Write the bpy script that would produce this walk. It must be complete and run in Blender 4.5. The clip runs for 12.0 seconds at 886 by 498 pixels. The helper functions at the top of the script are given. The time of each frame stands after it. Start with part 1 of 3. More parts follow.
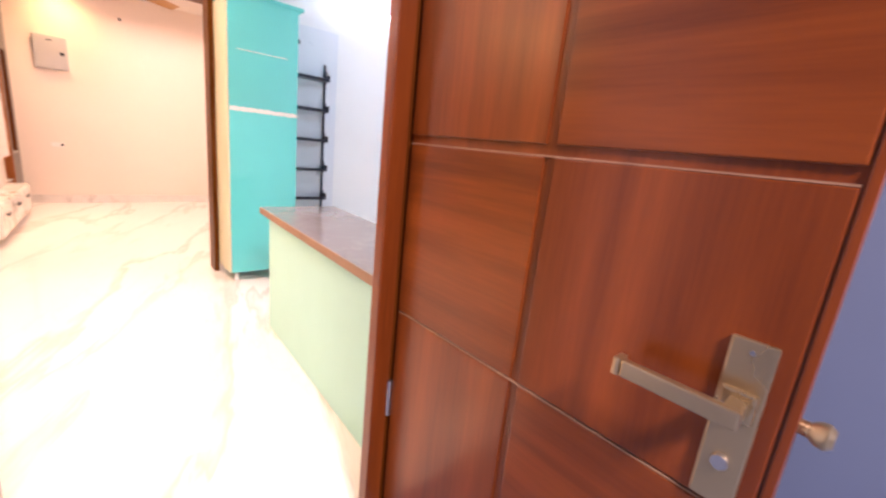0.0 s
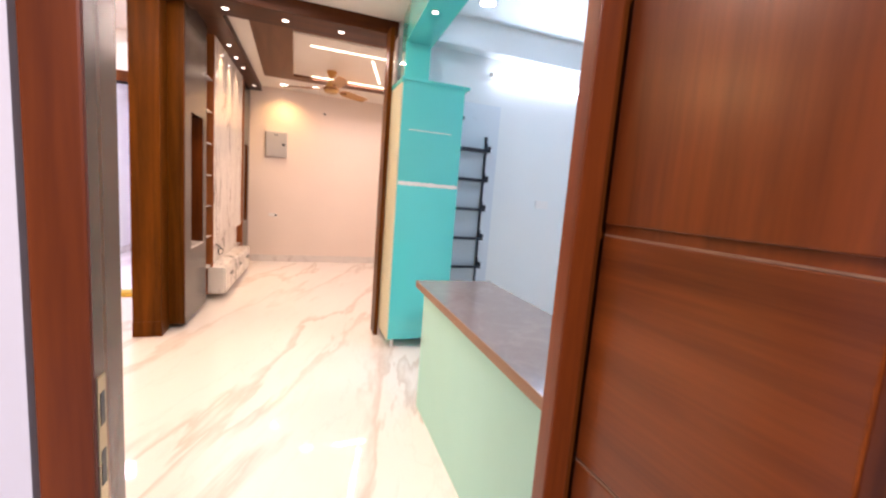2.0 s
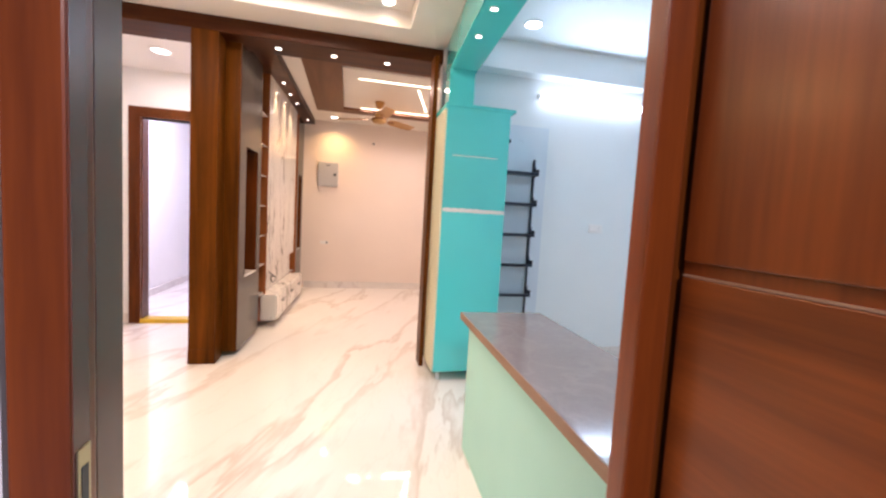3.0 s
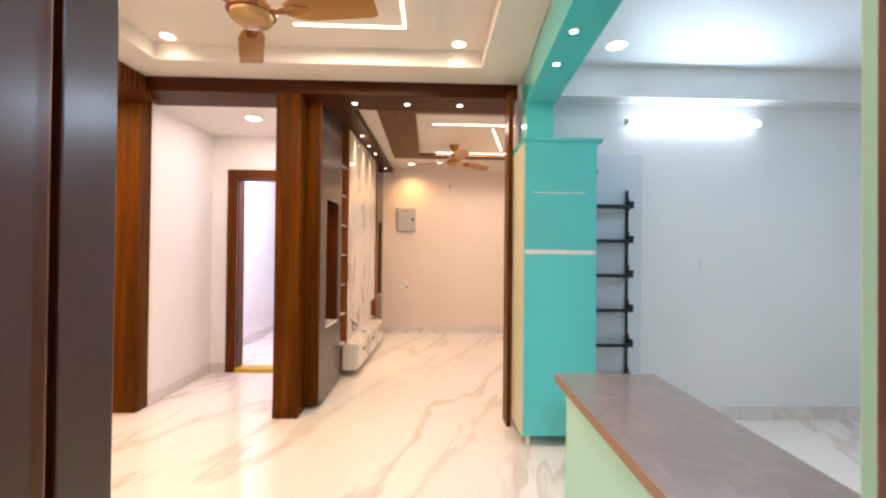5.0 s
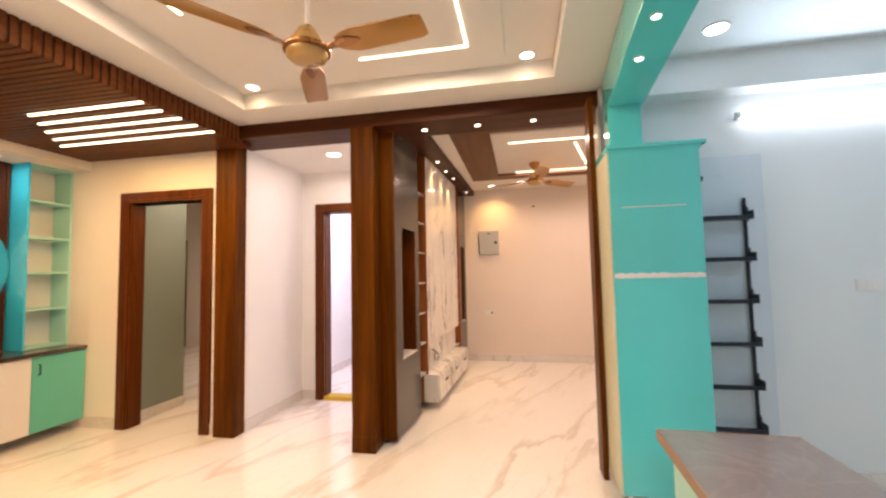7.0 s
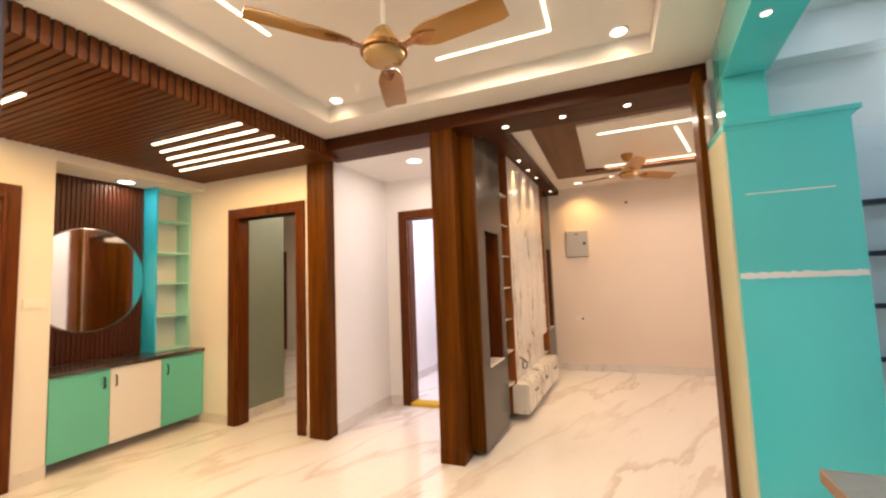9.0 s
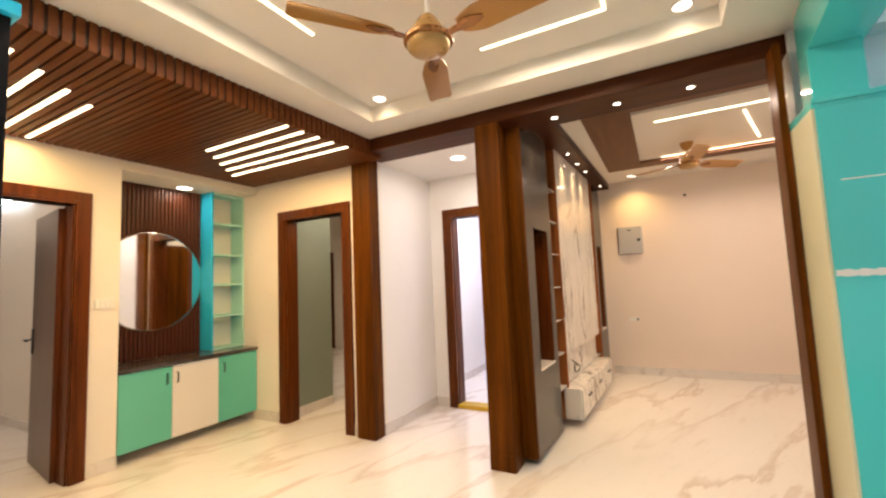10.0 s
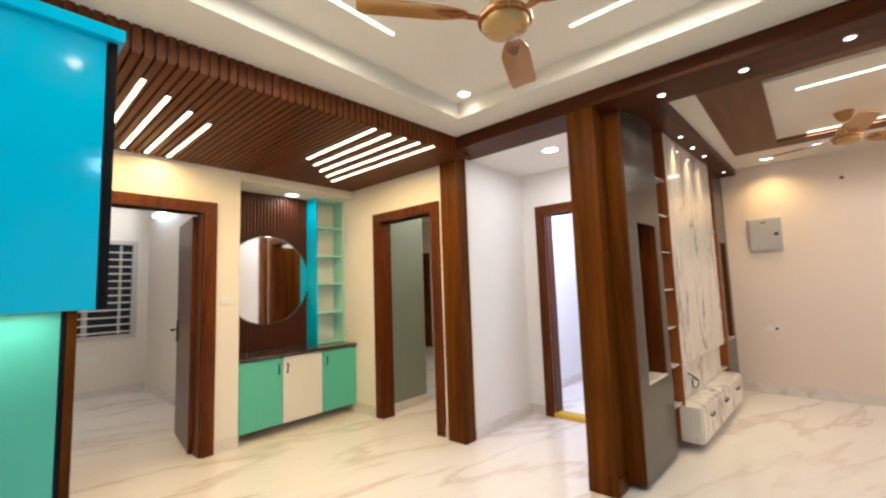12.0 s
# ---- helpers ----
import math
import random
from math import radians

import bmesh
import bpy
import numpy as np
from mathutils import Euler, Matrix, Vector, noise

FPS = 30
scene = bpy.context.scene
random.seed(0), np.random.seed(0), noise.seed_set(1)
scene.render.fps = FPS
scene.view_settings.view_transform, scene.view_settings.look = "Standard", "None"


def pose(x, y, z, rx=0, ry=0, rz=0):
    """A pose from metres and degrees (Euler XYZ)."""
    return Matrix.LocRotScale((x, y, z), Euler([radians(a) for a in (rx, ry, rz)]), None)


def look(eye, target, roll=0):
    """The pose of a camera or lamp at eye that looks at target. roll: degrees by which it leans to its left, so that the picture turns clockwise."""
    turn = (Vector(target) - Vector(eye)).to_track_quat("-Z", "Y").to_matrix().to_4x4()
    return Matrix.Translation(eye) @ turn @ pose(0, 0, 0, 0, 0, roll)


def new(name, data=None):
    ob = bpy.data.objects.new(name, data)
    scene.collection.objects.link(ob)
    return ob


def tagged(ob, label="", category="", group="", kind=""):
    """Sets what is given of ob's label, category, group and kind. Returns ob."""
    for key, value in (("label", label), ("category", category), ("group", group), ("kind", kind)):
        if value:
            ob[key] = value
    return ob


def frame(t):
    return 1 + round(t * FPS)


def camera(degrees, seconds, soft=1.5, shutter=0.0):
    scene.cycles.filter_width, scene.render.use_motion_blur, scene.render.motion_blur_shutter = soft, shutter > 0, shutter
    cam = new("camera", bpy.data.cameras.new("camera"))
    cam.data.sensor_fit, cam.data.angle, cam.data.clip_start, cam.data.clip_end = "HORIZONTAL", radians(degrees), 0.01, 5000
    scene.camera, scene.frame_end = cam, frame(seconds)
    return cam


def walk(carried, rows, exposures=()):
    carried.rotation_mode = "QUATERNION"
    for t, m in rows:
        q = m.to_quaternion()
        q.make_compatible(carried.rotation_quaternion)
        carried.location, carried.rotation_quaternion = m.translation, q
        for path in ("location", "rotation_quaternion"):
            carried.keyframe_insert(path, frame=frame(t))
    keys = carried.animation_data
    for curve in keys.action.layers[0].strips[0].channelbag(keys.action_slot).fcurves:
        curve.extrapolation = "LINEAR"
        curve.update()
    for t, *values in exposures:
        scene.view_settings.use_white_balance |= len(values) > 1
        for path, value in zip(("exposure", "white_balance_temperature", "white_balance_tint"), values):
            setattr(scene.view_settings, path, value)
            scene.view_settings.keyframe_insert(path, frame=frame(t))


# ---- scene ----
cam = camera(94.3, 12.0, soft=2.3, shutter=0.5)
PATH = [
    (0, (0.43, -0.096, 1.186), (1.725, 1.354, 0.717), 6.0),
    (0.5, (0.416, -0.061, 1.198), (1.558, 1.525, 0.773), 5.6),
    (1, (0.427, 0.017, 1.213), (1.403, 1.724, 0.846), 5.3),
    (1.5, (0.465, 0.093, 1.226), (1.299, 1.884, 0.914), 5.0),
    (2, (0.52, 0.166, 1.245), (1.206, 2.028, 0.991), 4.5),
    (2.5, (0.556, 0.216, 1.257), (1.126, 2.121, 1.05), 3.9),
    (3, (0.579, 0.276, 1.264), (1.032, 2.218, 1.109), 3.3),
    (5, (0.605, 0.507, 1.31), (0.673, 2.506, 1.327), 0.6),
    (5.5, (0.629, 0.552, 1.321), (0.583, 2.551, 1.369), 0.1),
    (6, (0.674, 0.611, 1.331), (0.512, 2.603, 1.413), -0.4),
    (6.5, (0.697, 0.666, 1.346), (0.438, 2.647, 1.45), -0.8),
    (7, (0.72, 0.707, 1.349), (0.348, 2.668, 1.475), -1.2),
    (9, (0.665, 0.832, 1.347), (-0.083, 2.68, 1.509), -2.2),
    (9.5, (0.626, 0.87, 1.347), (-0.208, 2.68, 1.515), -2.4),
    (10, (0.599, 0.907, 1.35), (-0.335, 2.667, 1.518), -2.5),
    (10.5, (0.587, 0.932, 1.34), (-0.443, 2.637, 1.514), -2.5),
    (11, (0.586, 0.979, 1.35), (-0.546, 2.618, 1.529), -2.5),
    (11.5, (0.588, 1.022, 1.357), (-0.633, 2.595, 1.538), -2.3),
    (12, (0.597, 1.058, 1.353), (-0.727, 2.546, 1.539), -2.0),
]
walk(cam, [(t, look(eye, target, roll)) for t, eye, target, roll in PATH],
     [(0.0, 1.0, 6500, 37), (1.0, 0.68, 6300, 30), (2.0, 0.52, 5950, 26), (3.0, 0.40, 5800, 22), (5.0, 0.29, 6150, 19),
      (6.5, 0.20, 6450, 20), (10.0, 0.12, 6250, 10), (11.0, 0.09, 5850, 6), (12.0, 0.04, 5300, 4)])

# ---- world and light ----
world = bpy.data.worlds.new("world")
scene.world = world
world.use_nodes = True
wn = world.node_tree
sky = wn.nodes.new("ShaderNodeTexSky")
sky.sky_type = "NISHITA"
sky.sun_disc = False
sky.sun_elevation = radians(38)
sky.sun_rotation = radians(200)
wn.links.new(sky.outputs[0], wn.nodes["Background"].inputs[0])
wn.nodes["Background"].inputs[1].default_value = 0.12

WARM, NEUTRAL, COOL, PEACH = (1.0, 0.68, 0.32), (1.0, 0.79, 0.56), (0.65, 0.86, 1.0), (1.0, 0.76, 0.57)
AMBER = (1.0, 0.60, 0.20)


def area_lamp(name, m, size_x, size_y, watts, colour, spread=180):
    data = bpy.data.lights.new(name, "AREA")
    data.shape, data.size, data.size_y = "RECTANGLE", size_x, size_y
    data.energy, data.color, data.spread = watts, colour, radians(spread)
    ob = new(name, data)
    ob.matrix_world = m
    return ob


def spot_lamp(name, x, y, z, watts, colour, angle=70, blend=0.6, tilt=0, turn=0):
    data = bpy.data.lights.new(name, "SPOT")
    data.energy, data.color, data.spot_size, data.spot_blend = watts, colour, radians(angle), blend
    data.shadow_soft_size = 0.03
    ob = new(name, data)
    ob.matrix_world = pose(x, y, z, tilt, 0, turn)
    return ob


# the LED panels of the tray, the slatted ceiling, kitchen, living room and passage, with unseen fill lamps
def strip_lamp(name, x, y, z, length, along, watts, colour):
    return area_lamp(name, pose(x, y, z), length if along == "x" else 0.03, 0.03 if along == "x" else length, watts, colour)


strip_lamp("tray_strip_lamp", 0.09, 3.147, 2.74, 0.70, "x", 11, NEUTRAL)
strip_lamp("tray_strip_lamp", 0.432, 2.79, 2.74, 0.66, "y", 11, NEUTRAL)
strip_lamp("tray_strip_lamp", -1.007, 2.06, 2.74, 0.88, "y", 11, NEUTRAL)
strip_lamp("tray_strip_lamp", -0.63, 1.632, 2.74, 0.70, "x", 11, NEUTRAL)
strip_lamp("dining_strip_lamp", -2.55, 1.68, 2.49, 1.1, "x", 10, AMBER)
strip_lamp("dining_strip_lamp", -2.78, 1.98, 2.49, 1.0, "x", 9.5, AMBER)
strip_lamp("dining_strip_lamp", -2.15, 2.97, 2.49, 1.0, "x", 10.5, AMBER)
strip_lamp("dining_strip_lamp", -2.30, 3.39, 2.49, 1.3, "x", 11.5, AMBER)
strip_lamp("living_strip_lamp", 1.42, 4.92, 2.672, 1.55, "x", 14, PEACH)
strip_lamp("living_strip_lamp", 1.44, 6.185, 2.672, 1.5, "x", 13.5, PEACH)
area_lamp("living_strip_lamp", pose(1.432, 5.527, 2.672, 0, 0, 74.6), 0.94, 0.03, 9, PEACH)
area_lamp("kitchen_tube_lamp", pose(2.68, 3.62, 2.35, -90, 0, 0), 1.05, 0.04, 8.5, COOL)
# assumed fill out of view, added to raise the kitchen's brightness
area_lamp("kitchen_fill_lamp", pose(3.0, 2.0, 2.73), 0.5, 0.5, 12.5, COOL)
area_lamp("passage_lamp", pose(-1.05, 4.40, 2.53), 0.14, 0.14, 8, (1.0, 0.84, 0.74))
area_lamp("niche_lamp", pose(-3.6, 3.3, 2.415), 0.1, 0.1, 2.2, NEUTRAL)
area_lamp("bedroom_tube_and_fill", pose(-5.95, 2.66, 2.52, -90, 0, 0), 1.0, 0.05, 13, (1.0, 0.82, 0.66))
# extra bedroom fill under the ceiling, besides the wall tube
area_lamp("bedroom_tube_and_fill", pose(-5.2, 1.2, 2.82), 0.4, 0.4, 12, (1.0, 0.80, 0.64))
# side room fills, made up to lift the green wall and room behind
area_lamp("side_room_fill", pose(-2.45, 4.55, 2.7), 0.3, 0.3, 11, NEUTRAL)
area_lamp("side_room_fill", pose(-4.0, 6.2, 2.7), 0.3, 0.3, 20, NEUTRAL)
# stand-in for bright daylight beyond the threshold, no lamp hangs here
area_lamp("balcony_fill", pose(-1.2, 6.0, 2.7), 0.8, 0.8, 36, (0.92, 0.86, 1.0))
area_lamp("shoe_unit_lamp", pose(-0.96, 1.10, 1.318), 0.05, 0.2, 0.5, NEUTRAL)
# added fill with no fitting, brightens the open leaf and the jambs
area_lamp("corridor_fill", pose(0.40, -1.50, 2.85), 0.4, 0.4, 112, (1.0, 0.86, 0.76))
for sx, sy in ((-0.21, 4.20), (-0.180, 5.09), (-0.155, 5.53), (-0.132, 5.94), (-0.08, 6.86)):
    spot_lamp("tv_spot_lamp", sx, sy, 2.585, 30, WARM, 56, 1.0)
spot_lamp("niche_spot_lamp", -0.345, 4.32, 1.745, 3.5, WARM, 110, 1.0)
spot_lamp("wall_spot_lamp", 0.33, 6.93, 2.65, 26, AMBER, 140, 1.0)


for sx, sy in ((-1.20, 3.37), (0.80, 3.37), (-1.20, 1.36), (0.80, 1.36)):
    spot_lamp("tray_spot_lamp", sx, sy, 2.76, 4.5, WARM, 156, 1.0)


# ---- materials ----
def nodes_of(name):
    m = bpy.data.materials.new(name)
    m.use_nodes = True
    return m, m.node_tree.nodes, m.node_tree.links, m.node_tree.nodes["Principled BSDF"]


def ramp(nd, stops):
    r = nd.new("ShaderNodeValToRGB")
    els = r.color_ramp.elements
    while len(els) < len(stops):
        els.new(0.5)
    for e, (p, c) in zip(els, stops):
        e.position, e.color = p, (*c, 1)
    return r


def coords(nd, lk, scale=(1, 1, 1), rot=(0, 0, 0), turned_first=False):
    tc = nd.new("ShaderNodeTexCoord")
    mp = nd.new("ShaderNodeMapping")
    if turned_first:
        mp.vector_type = "TEXTURE"
        scale = tuple(1 / k for k in scale)
    mp.inputs["Scale"].default_value = scale
    mp.inputs["Rotation"].default_value = [radians(a) for a in rot]
    lk.new(tc.outputs["Object"], mp.inputs[0])
    return mp.outputs[0]


def noise_tex(nd, lk, vec, scale, detail=4, rough=0.55, dist=0.0):
    n = nd.new("ShaderNodeTexNoise")
    n.inputs["Scale"].default_value, n.inputs["Detail"].default_value = scale, detail
    n.inputs["Roughness"].default_value, n.inputs["Distortion"].default_value = rough, dist
    lk.new(vec, n.inputs["Vector"])
    return n.outputs["Fac"]


def bump(nd, lk, b, height, strength, distance=0.002):
    n = nd.new("ShaderNodeBump")
    n.inputs["Strength"].default_value, n.inputs["Distance"].default_value = strength, distance
    lk.new(height, n.inputs["Height"])
    lk.new(n.outputs[0], b.inputs["Normal"])


def shade(c, k):
    return tuple(min(1, v * k) for v in c)


def paint(name, c, rough=0.6, vary=0.06, grain=180, strength=0.08, metal=0.0, coat=0.0):
    """Paint, laminate or metal: large faint unevenness, fine grain."""
    m, nd, lk, b = nodes_of(name)
    v = coords(nd, lk)
    big = noise_tex(nd, lk, v, 1.3, 3)
    r = ramp(nd, [(0.3, shade(c, 1 - vary)), (0.7, shade(c, 1 + vary * 0.5))])
    lk.new(big, r.inputs[0])
    lk.new(r.outputs[0], b.inputs["Base Color"])
    fine = noise_tex(nd, lk, v, grain, 2)
    mr = nd.new("ShaderNodeMapRange")
    mr.inputs["To Min"].default_value, mr.inputs["To Max"].default_value = max(0.02, rough - 0.06), rough + 0.06
    lk.new(noise_tex(nd, lk, v, 9, 3), mr.inputs["Value"])
    lk.new(mr.outputs[0], b.inputs["Roughness"])
    b.inputs["Metallic"].default_value = metal
    b.inputs["Coat Weight"].default_value = coat
    b.inputs["Coat Roughness"].default_value = 0.06
    if strength:
        bump(nd, lk, b, fine, strength)
    return m


def wood(name, dark, light, rough=0.35, along="z", figure=1.0, coat=0.15, spec=0.3):
    """Polished veneer whose grain runs along one axis."""
    m, nd, lk, b = nodes_of(name)
    s = {"x": (0.5, 9, 9), "y": (9, 0.5, 9), "z": (9, 9, 0.5)}[along]
    v = coords(nd, lk, s)
    warp = noise_tex(nd, lk, v, 0.9 * figure, 4, 0.5, 2.2)
    fine = noise_tex(nd, lk, coords(nd, lk, tuple(k * 9 for k in s)), 1.5, 3)
    mix = nd.new("ShaderNodeMix")
    mix.inputs["Factor"].default_value = 0.2
    lk.new(warp, mix.inputs["A"])
    lk.new(fine, mix.inputs["B"])
    mid = tuple((a + c) / 2 for a, c in zip(dark, light))
    r = ramp(nd, [(0.28, dark), (0.5, mid), (0.72, light)])
    lk.new(mix.outputs[0], r.inputs[0])
    lk.new(r.outputs[0], b.inputs["Base Color"])
    b.inputs["Roughness"].default_value = rough
    b.inputs["Coat Weight"].default_value, b.inputs["Coat Roughness"].default_value = coat, 0.15
    b.inputs["Specular IOR Level"].default_value = spec
    bump(nd, lk, b, fine, 0.06)
    return m


def marble(name, base, vein, scale, rough, width=0.03, stretch=(1, 1, 1), rot=(0, 0, 0), faint=0.5, turned_first=False, spare=0.34, warp=1.0):
    """Polished stone with two sizes of veins."""
    m, nd, lk, b = nodes_of(name)
    v = coords(nd, lk, stretch, rot, turned_first)
    cloud = noise_tex(nd, lk, v, scale * 0.8, 4)
    a = noise_tex(nd, lk, v, scale, 6, 0.55, 0.9 * warp)
    c = noise_tex(nd, lk, v, scale * 2.6, 6, 0.6, 1.3 * warp)

    def line(f, w):
        r = ramp(nd, [(0.5 - w * 2.2, (0, 0, 0)), (0.5, (1, 1, 1)), (0.5 + w, (0, 0, 0))])
        lk.new(f, r.inputs[0])
        return r.outputs[0]

    def math_node(op, p, q):
        n = nd.new("ShaderNodeMath")
        n.operation = op
        for k, val in enumerate((p, q)):
            if isinstance(val, float):
                n.inputs[k].default_value = val
            else:
                lk.new(val, n.inputs[k])
        return n.outputs[0]
    patch = ramp(nd, [(spare, (0.1, 0.1, 0.1)), (spare + 0.24, (1, 1, 1))])
    lk.new(cloud, patch.inputs[0])
    big = math_node("MULTIPLY", line(a, width), patch.outputs[0])
    small = math_node("MULTIPLY", line(c, width * 0.6), faint)
    fac = math_node("MAXIMUM", big, small)
    mixc = nd.new("ShaderNodeMix")
    mixc.data_type = "RGBA"
    tone = ramp(nd, [(0.3, shade(base, 0.93)), (0.7, base)])
    lk.new(cloud, tone.inputs[0])
    lk.new(fac, mixc.inputs["Factor"])
    lk.new(tone.outputs[0], mixc.inputs["A"])
    mixc.inputs["B"].default_value = (*vein, 1)
    lk.new(mixc.outputs["Result"], b.inputs["Base Color"])
    mr = nd.new("ShaderNodeMapRange")
    mr.inputs["To Min"].default_value, mr.inputs["To Max"].default_value = rough * 0.7, rough * 1.5
    lk.new(noise_tex(nd, lk, v, 3.0, 3), mr.inputs["Value"])
    lk.new(mr.outputs[0], b.inputs["Roughness"])
    b.inputs["Specular IOR Level"].default_value = 0.9
    return m


def glow(name, c, strength):
    m, nd, lk, b = nodes_of(name)
    b.inputs["Base Color"].default_value = (0.8, 0.8, 0.8, 1)
    b.inputs["Emission Color"].default_value = (*c, 1)
    b.inputs["Emission Strength"].default_value = strength
    return m


CREAM = paint("cream_wall_paint", (0.80, 0.74, 0.66), 0.55, 0.03, 240, 0.05)
WHITE = paint("white_wall_paint", (0.82, 0.80, 0.78), 0.55, 0.03, 240, 0.05)
PEACHWALL = paint("peach_wall_paint", (0.80, 0.69, 0.61), 0.55, 0.03, 240, 0.05)
CEIL = paint("ceiling_paint", (0.77, 0.735, 0.685), 0.7, 0.03, 300, 0.05)
KITCHEN_WALL = paint("kitchen_wall_paint", (0.75, 0.78, 0.775), 0.5, 0.03, 240, 0.05)
CORRIDOR = paint("corridor_wall_paint", (0.13, 0.175, 0.275), 0.6, 0.05, 200, 0.08)
GREYGREEN = paint("grey_green_paint", (0.23, 0.27, 0.225), 0.5, 0.05)
FLOOR = marble("floor_marble", (0.87, 0.825, 0.775), (0.67, 0.585, 0.52), 0.95, 0.04, 0.016, (0.32, 1.4, 1), (0, 0, 70), 0.20, True, 0.24, 0.35)
SKIRT = marble("skirting_marble", (0.76, 0.71, 0.66), (0.60, 0.54, 0.50), 1.4, 0.15, 0.02)
TVMARBLE = marble("tv_marble", (0.80, 0.76, 0.71), (0.09, 0.075, 0.065), 2.3, 0.07, 0.013, (1.7, 1.7, 0.32), (24, 0, 0), 0.40)
GRANITE = marble("counter_stone", (0.26, 0.215, 0.205), (0.29, 0.242, 0.23), 4.5, 0.11, 0.03, (1, 1, 1), (0, 0, 15), 0.5)
DARKSTONE = marble("dark_granite", (0.035, 0.028, 0.026), (0.14, 0.12, 0.11), 4.0, 0.16, 0.03, (1, 1, 1), (0, 0, 20), 0.6)
WALNUT = wood("walnut_veneer", (0.028, 0.0072, 0.0008), (0.160, 0.048, 0.0024), 0.34, "z", 0.75, 0.0, 0.07)
WALNUT_X = wood("walnut_veneer_lengthwise", (0.032, 0.008, 0.003), (0.085, 0.025, 0.006), 0.38, "x", 1.0, 0.0, 0.10)
BROWNLAM = wood("brown_ceiling_laminate", (0.10, 0.043, 0.020), (0.165, 0.074, 0.036), 0.50, "y", 1.0, 0.0, 0.2)
SLAT = wood("slat_wood", (0.082, 0.021, 0.005), (0.170, 0.053, 0.013), 0.42, "x", 1.4, 0.0, 0.15)
SLATV = wood("slat_wood_upright", (0.045, 0.010, 0.004), (0.11, 0.028, 0.009), 0.40, "z", 1.4, 0.0, 0.3)
SLATBACK = paint("slat_backing", (0.034, 0.011, 0.005), 0.6, 0.1)
TEAK = wood("teak_door", (0.080, 0.0145, 0.0018), (0.27, 0.062, 0.008), 0.30, "z", 0.5, 0.10, 0.35)
TEAK_X = wood("teak_door_cross_grain", (0.076, 0.0140, 0.0018), (0.27, 0.064, 0.008), 0.30, "x", 0.5, 0.10, 0.35)
FRAMEWOOD = wood("door_frame_wood", (0.055, 0.0120, 0.0016), (0.140, 0.036, 0.0042), 0.32, "z", 1.2, 0.0, 0.18)
DOORGREY = wood("grey_brown_door", (0.10, 0.062, 0.048), (0.165, 0.108, 0.085), 0.35, "z", 1.0, 0.0, 0.3)
SHELFWOOD = wood("shelf_wood", (0.19, 0.055, 0.012), (0.40, 0.135, 0.035), 0.4, "z", 1.0, 0.0, 0.2)
LINING = paint("dark_brown_laminate", (0.15, 0.063, 0.044), 0.24, 0.06, 160, 0.03)
TEAL = paint("teal_gloss_laminate", (0.085, 0.58, 0.575), 0.09, 0.03, 60, 0.006, 0, 0.5)
SKYTEAL = paint("sky_blue_gloss_laminate", (0.030, 0.54, 0.90), 0.09, 0.03, 60, 0.006, 0, 0.5)
MINT = paint("mint_laminate", (0.13, 0.52, 0.405), 0.33, 0.03, 120, 0.02)
PALEMINT = paint("pale_mint_laminate", (0.39, 0.70, 0.63), 0.55, 0.03, 120, 0.02)
OFFWHITE = paint("off_white_laminate", (0.78, 0.74, 0.70), 0.3, 0.02, 120, 0.02)
PANTRY = paint("pantry_inner_laminate", (0.62, 0.68, 0.73), 0.3, 0.03)
BEIGE_EDGE = paint("beige_cabinet_side", (0.62, 0.60, 0.42), 0.35, 0.04)
PLYEDGE = wood("raw_edge_wood", (0.22, 0.125, 0.075), (0.35, 0.21, 0.13), 0.5, "y")
GREYLAM = paint("charcoal_gloss_laminate", (0.040, 0.036, 0.033), 0.20, 0.06, 90, 0.01, 0, 0.0)
BLACK = paint("black_metal", (0.014, 0.018, 0.030), 0.35, 0.1, 200, 0.04, 0.3)
BLACKLAM = paint("black_laminate", (0.006, 0.006, 0.009), 0.5, 0.1)
BLACKLAM.node_tree.nodes["Principled BSDF"].inputs["Specular IOR Level"].default_value = 0.12
GOLD = paint("gold_fan_paint", (0.41, 0.205, 0.045), 0.30, 0.06, 140, 0.01, 0.3, 0.15)
ROSEGOLD = paint("copper_fan_trim", (0.34, 0.150, 0.045), 0.26, 0.06, 140, 0.01, 0.55, 0.15)
FANCREAM = paint("pale_gold_fan_paint", (0.47, 0.29, 0.10), 0.28, 0.05, 140, 0.01, 0.25, 0.2)
BRASS = paint("antique_brass", (0.50, 0.385, 0.225), 0.28, 0.10, 160, 0.06, 0.9)
STEEL = paint("steel", (0.55, 0.53, 0.50), 0.25, 0.05, 160, 0.03, 0.95)
PLASTIC = paint("white_plastic", (0.80, 0.78, 0.75), 0.35, 0.02)
PANELGREY = paint("meter_box_grey", (0.46, 0.46, 0.47), 0.4, 0.03)
YELLOW = paint("yellow_threshold_paint", (0.62, 0.40, 0.02), 0.4, 0.08)
WINFRAME = paint("grey_window_frame", (0.52, 0.50, 0.48), 0.4, 0.05)
NIGHT = paint("dark_outdoors", (0.02, 0.02, 0.025), 0.8, 0.2)
MIRROR = paint("mirror_silver", (0.92, 0.93, 0.92), 0.02, 0.0, 60, 0, 1.0)
LED_WARM = glow("led_warm", (1.0, 0.80, 0.50), 4.5)
LED_COOL = glow("led_cool", (0.84, 0.93, 1.0), 15)
LED_TUBE = glow("tube_glow", (0.86, 0.94, 1.0), 6)
SPOT_GLOW = glow("spot_glow", (1.0, 0.88, 0.70), 7)


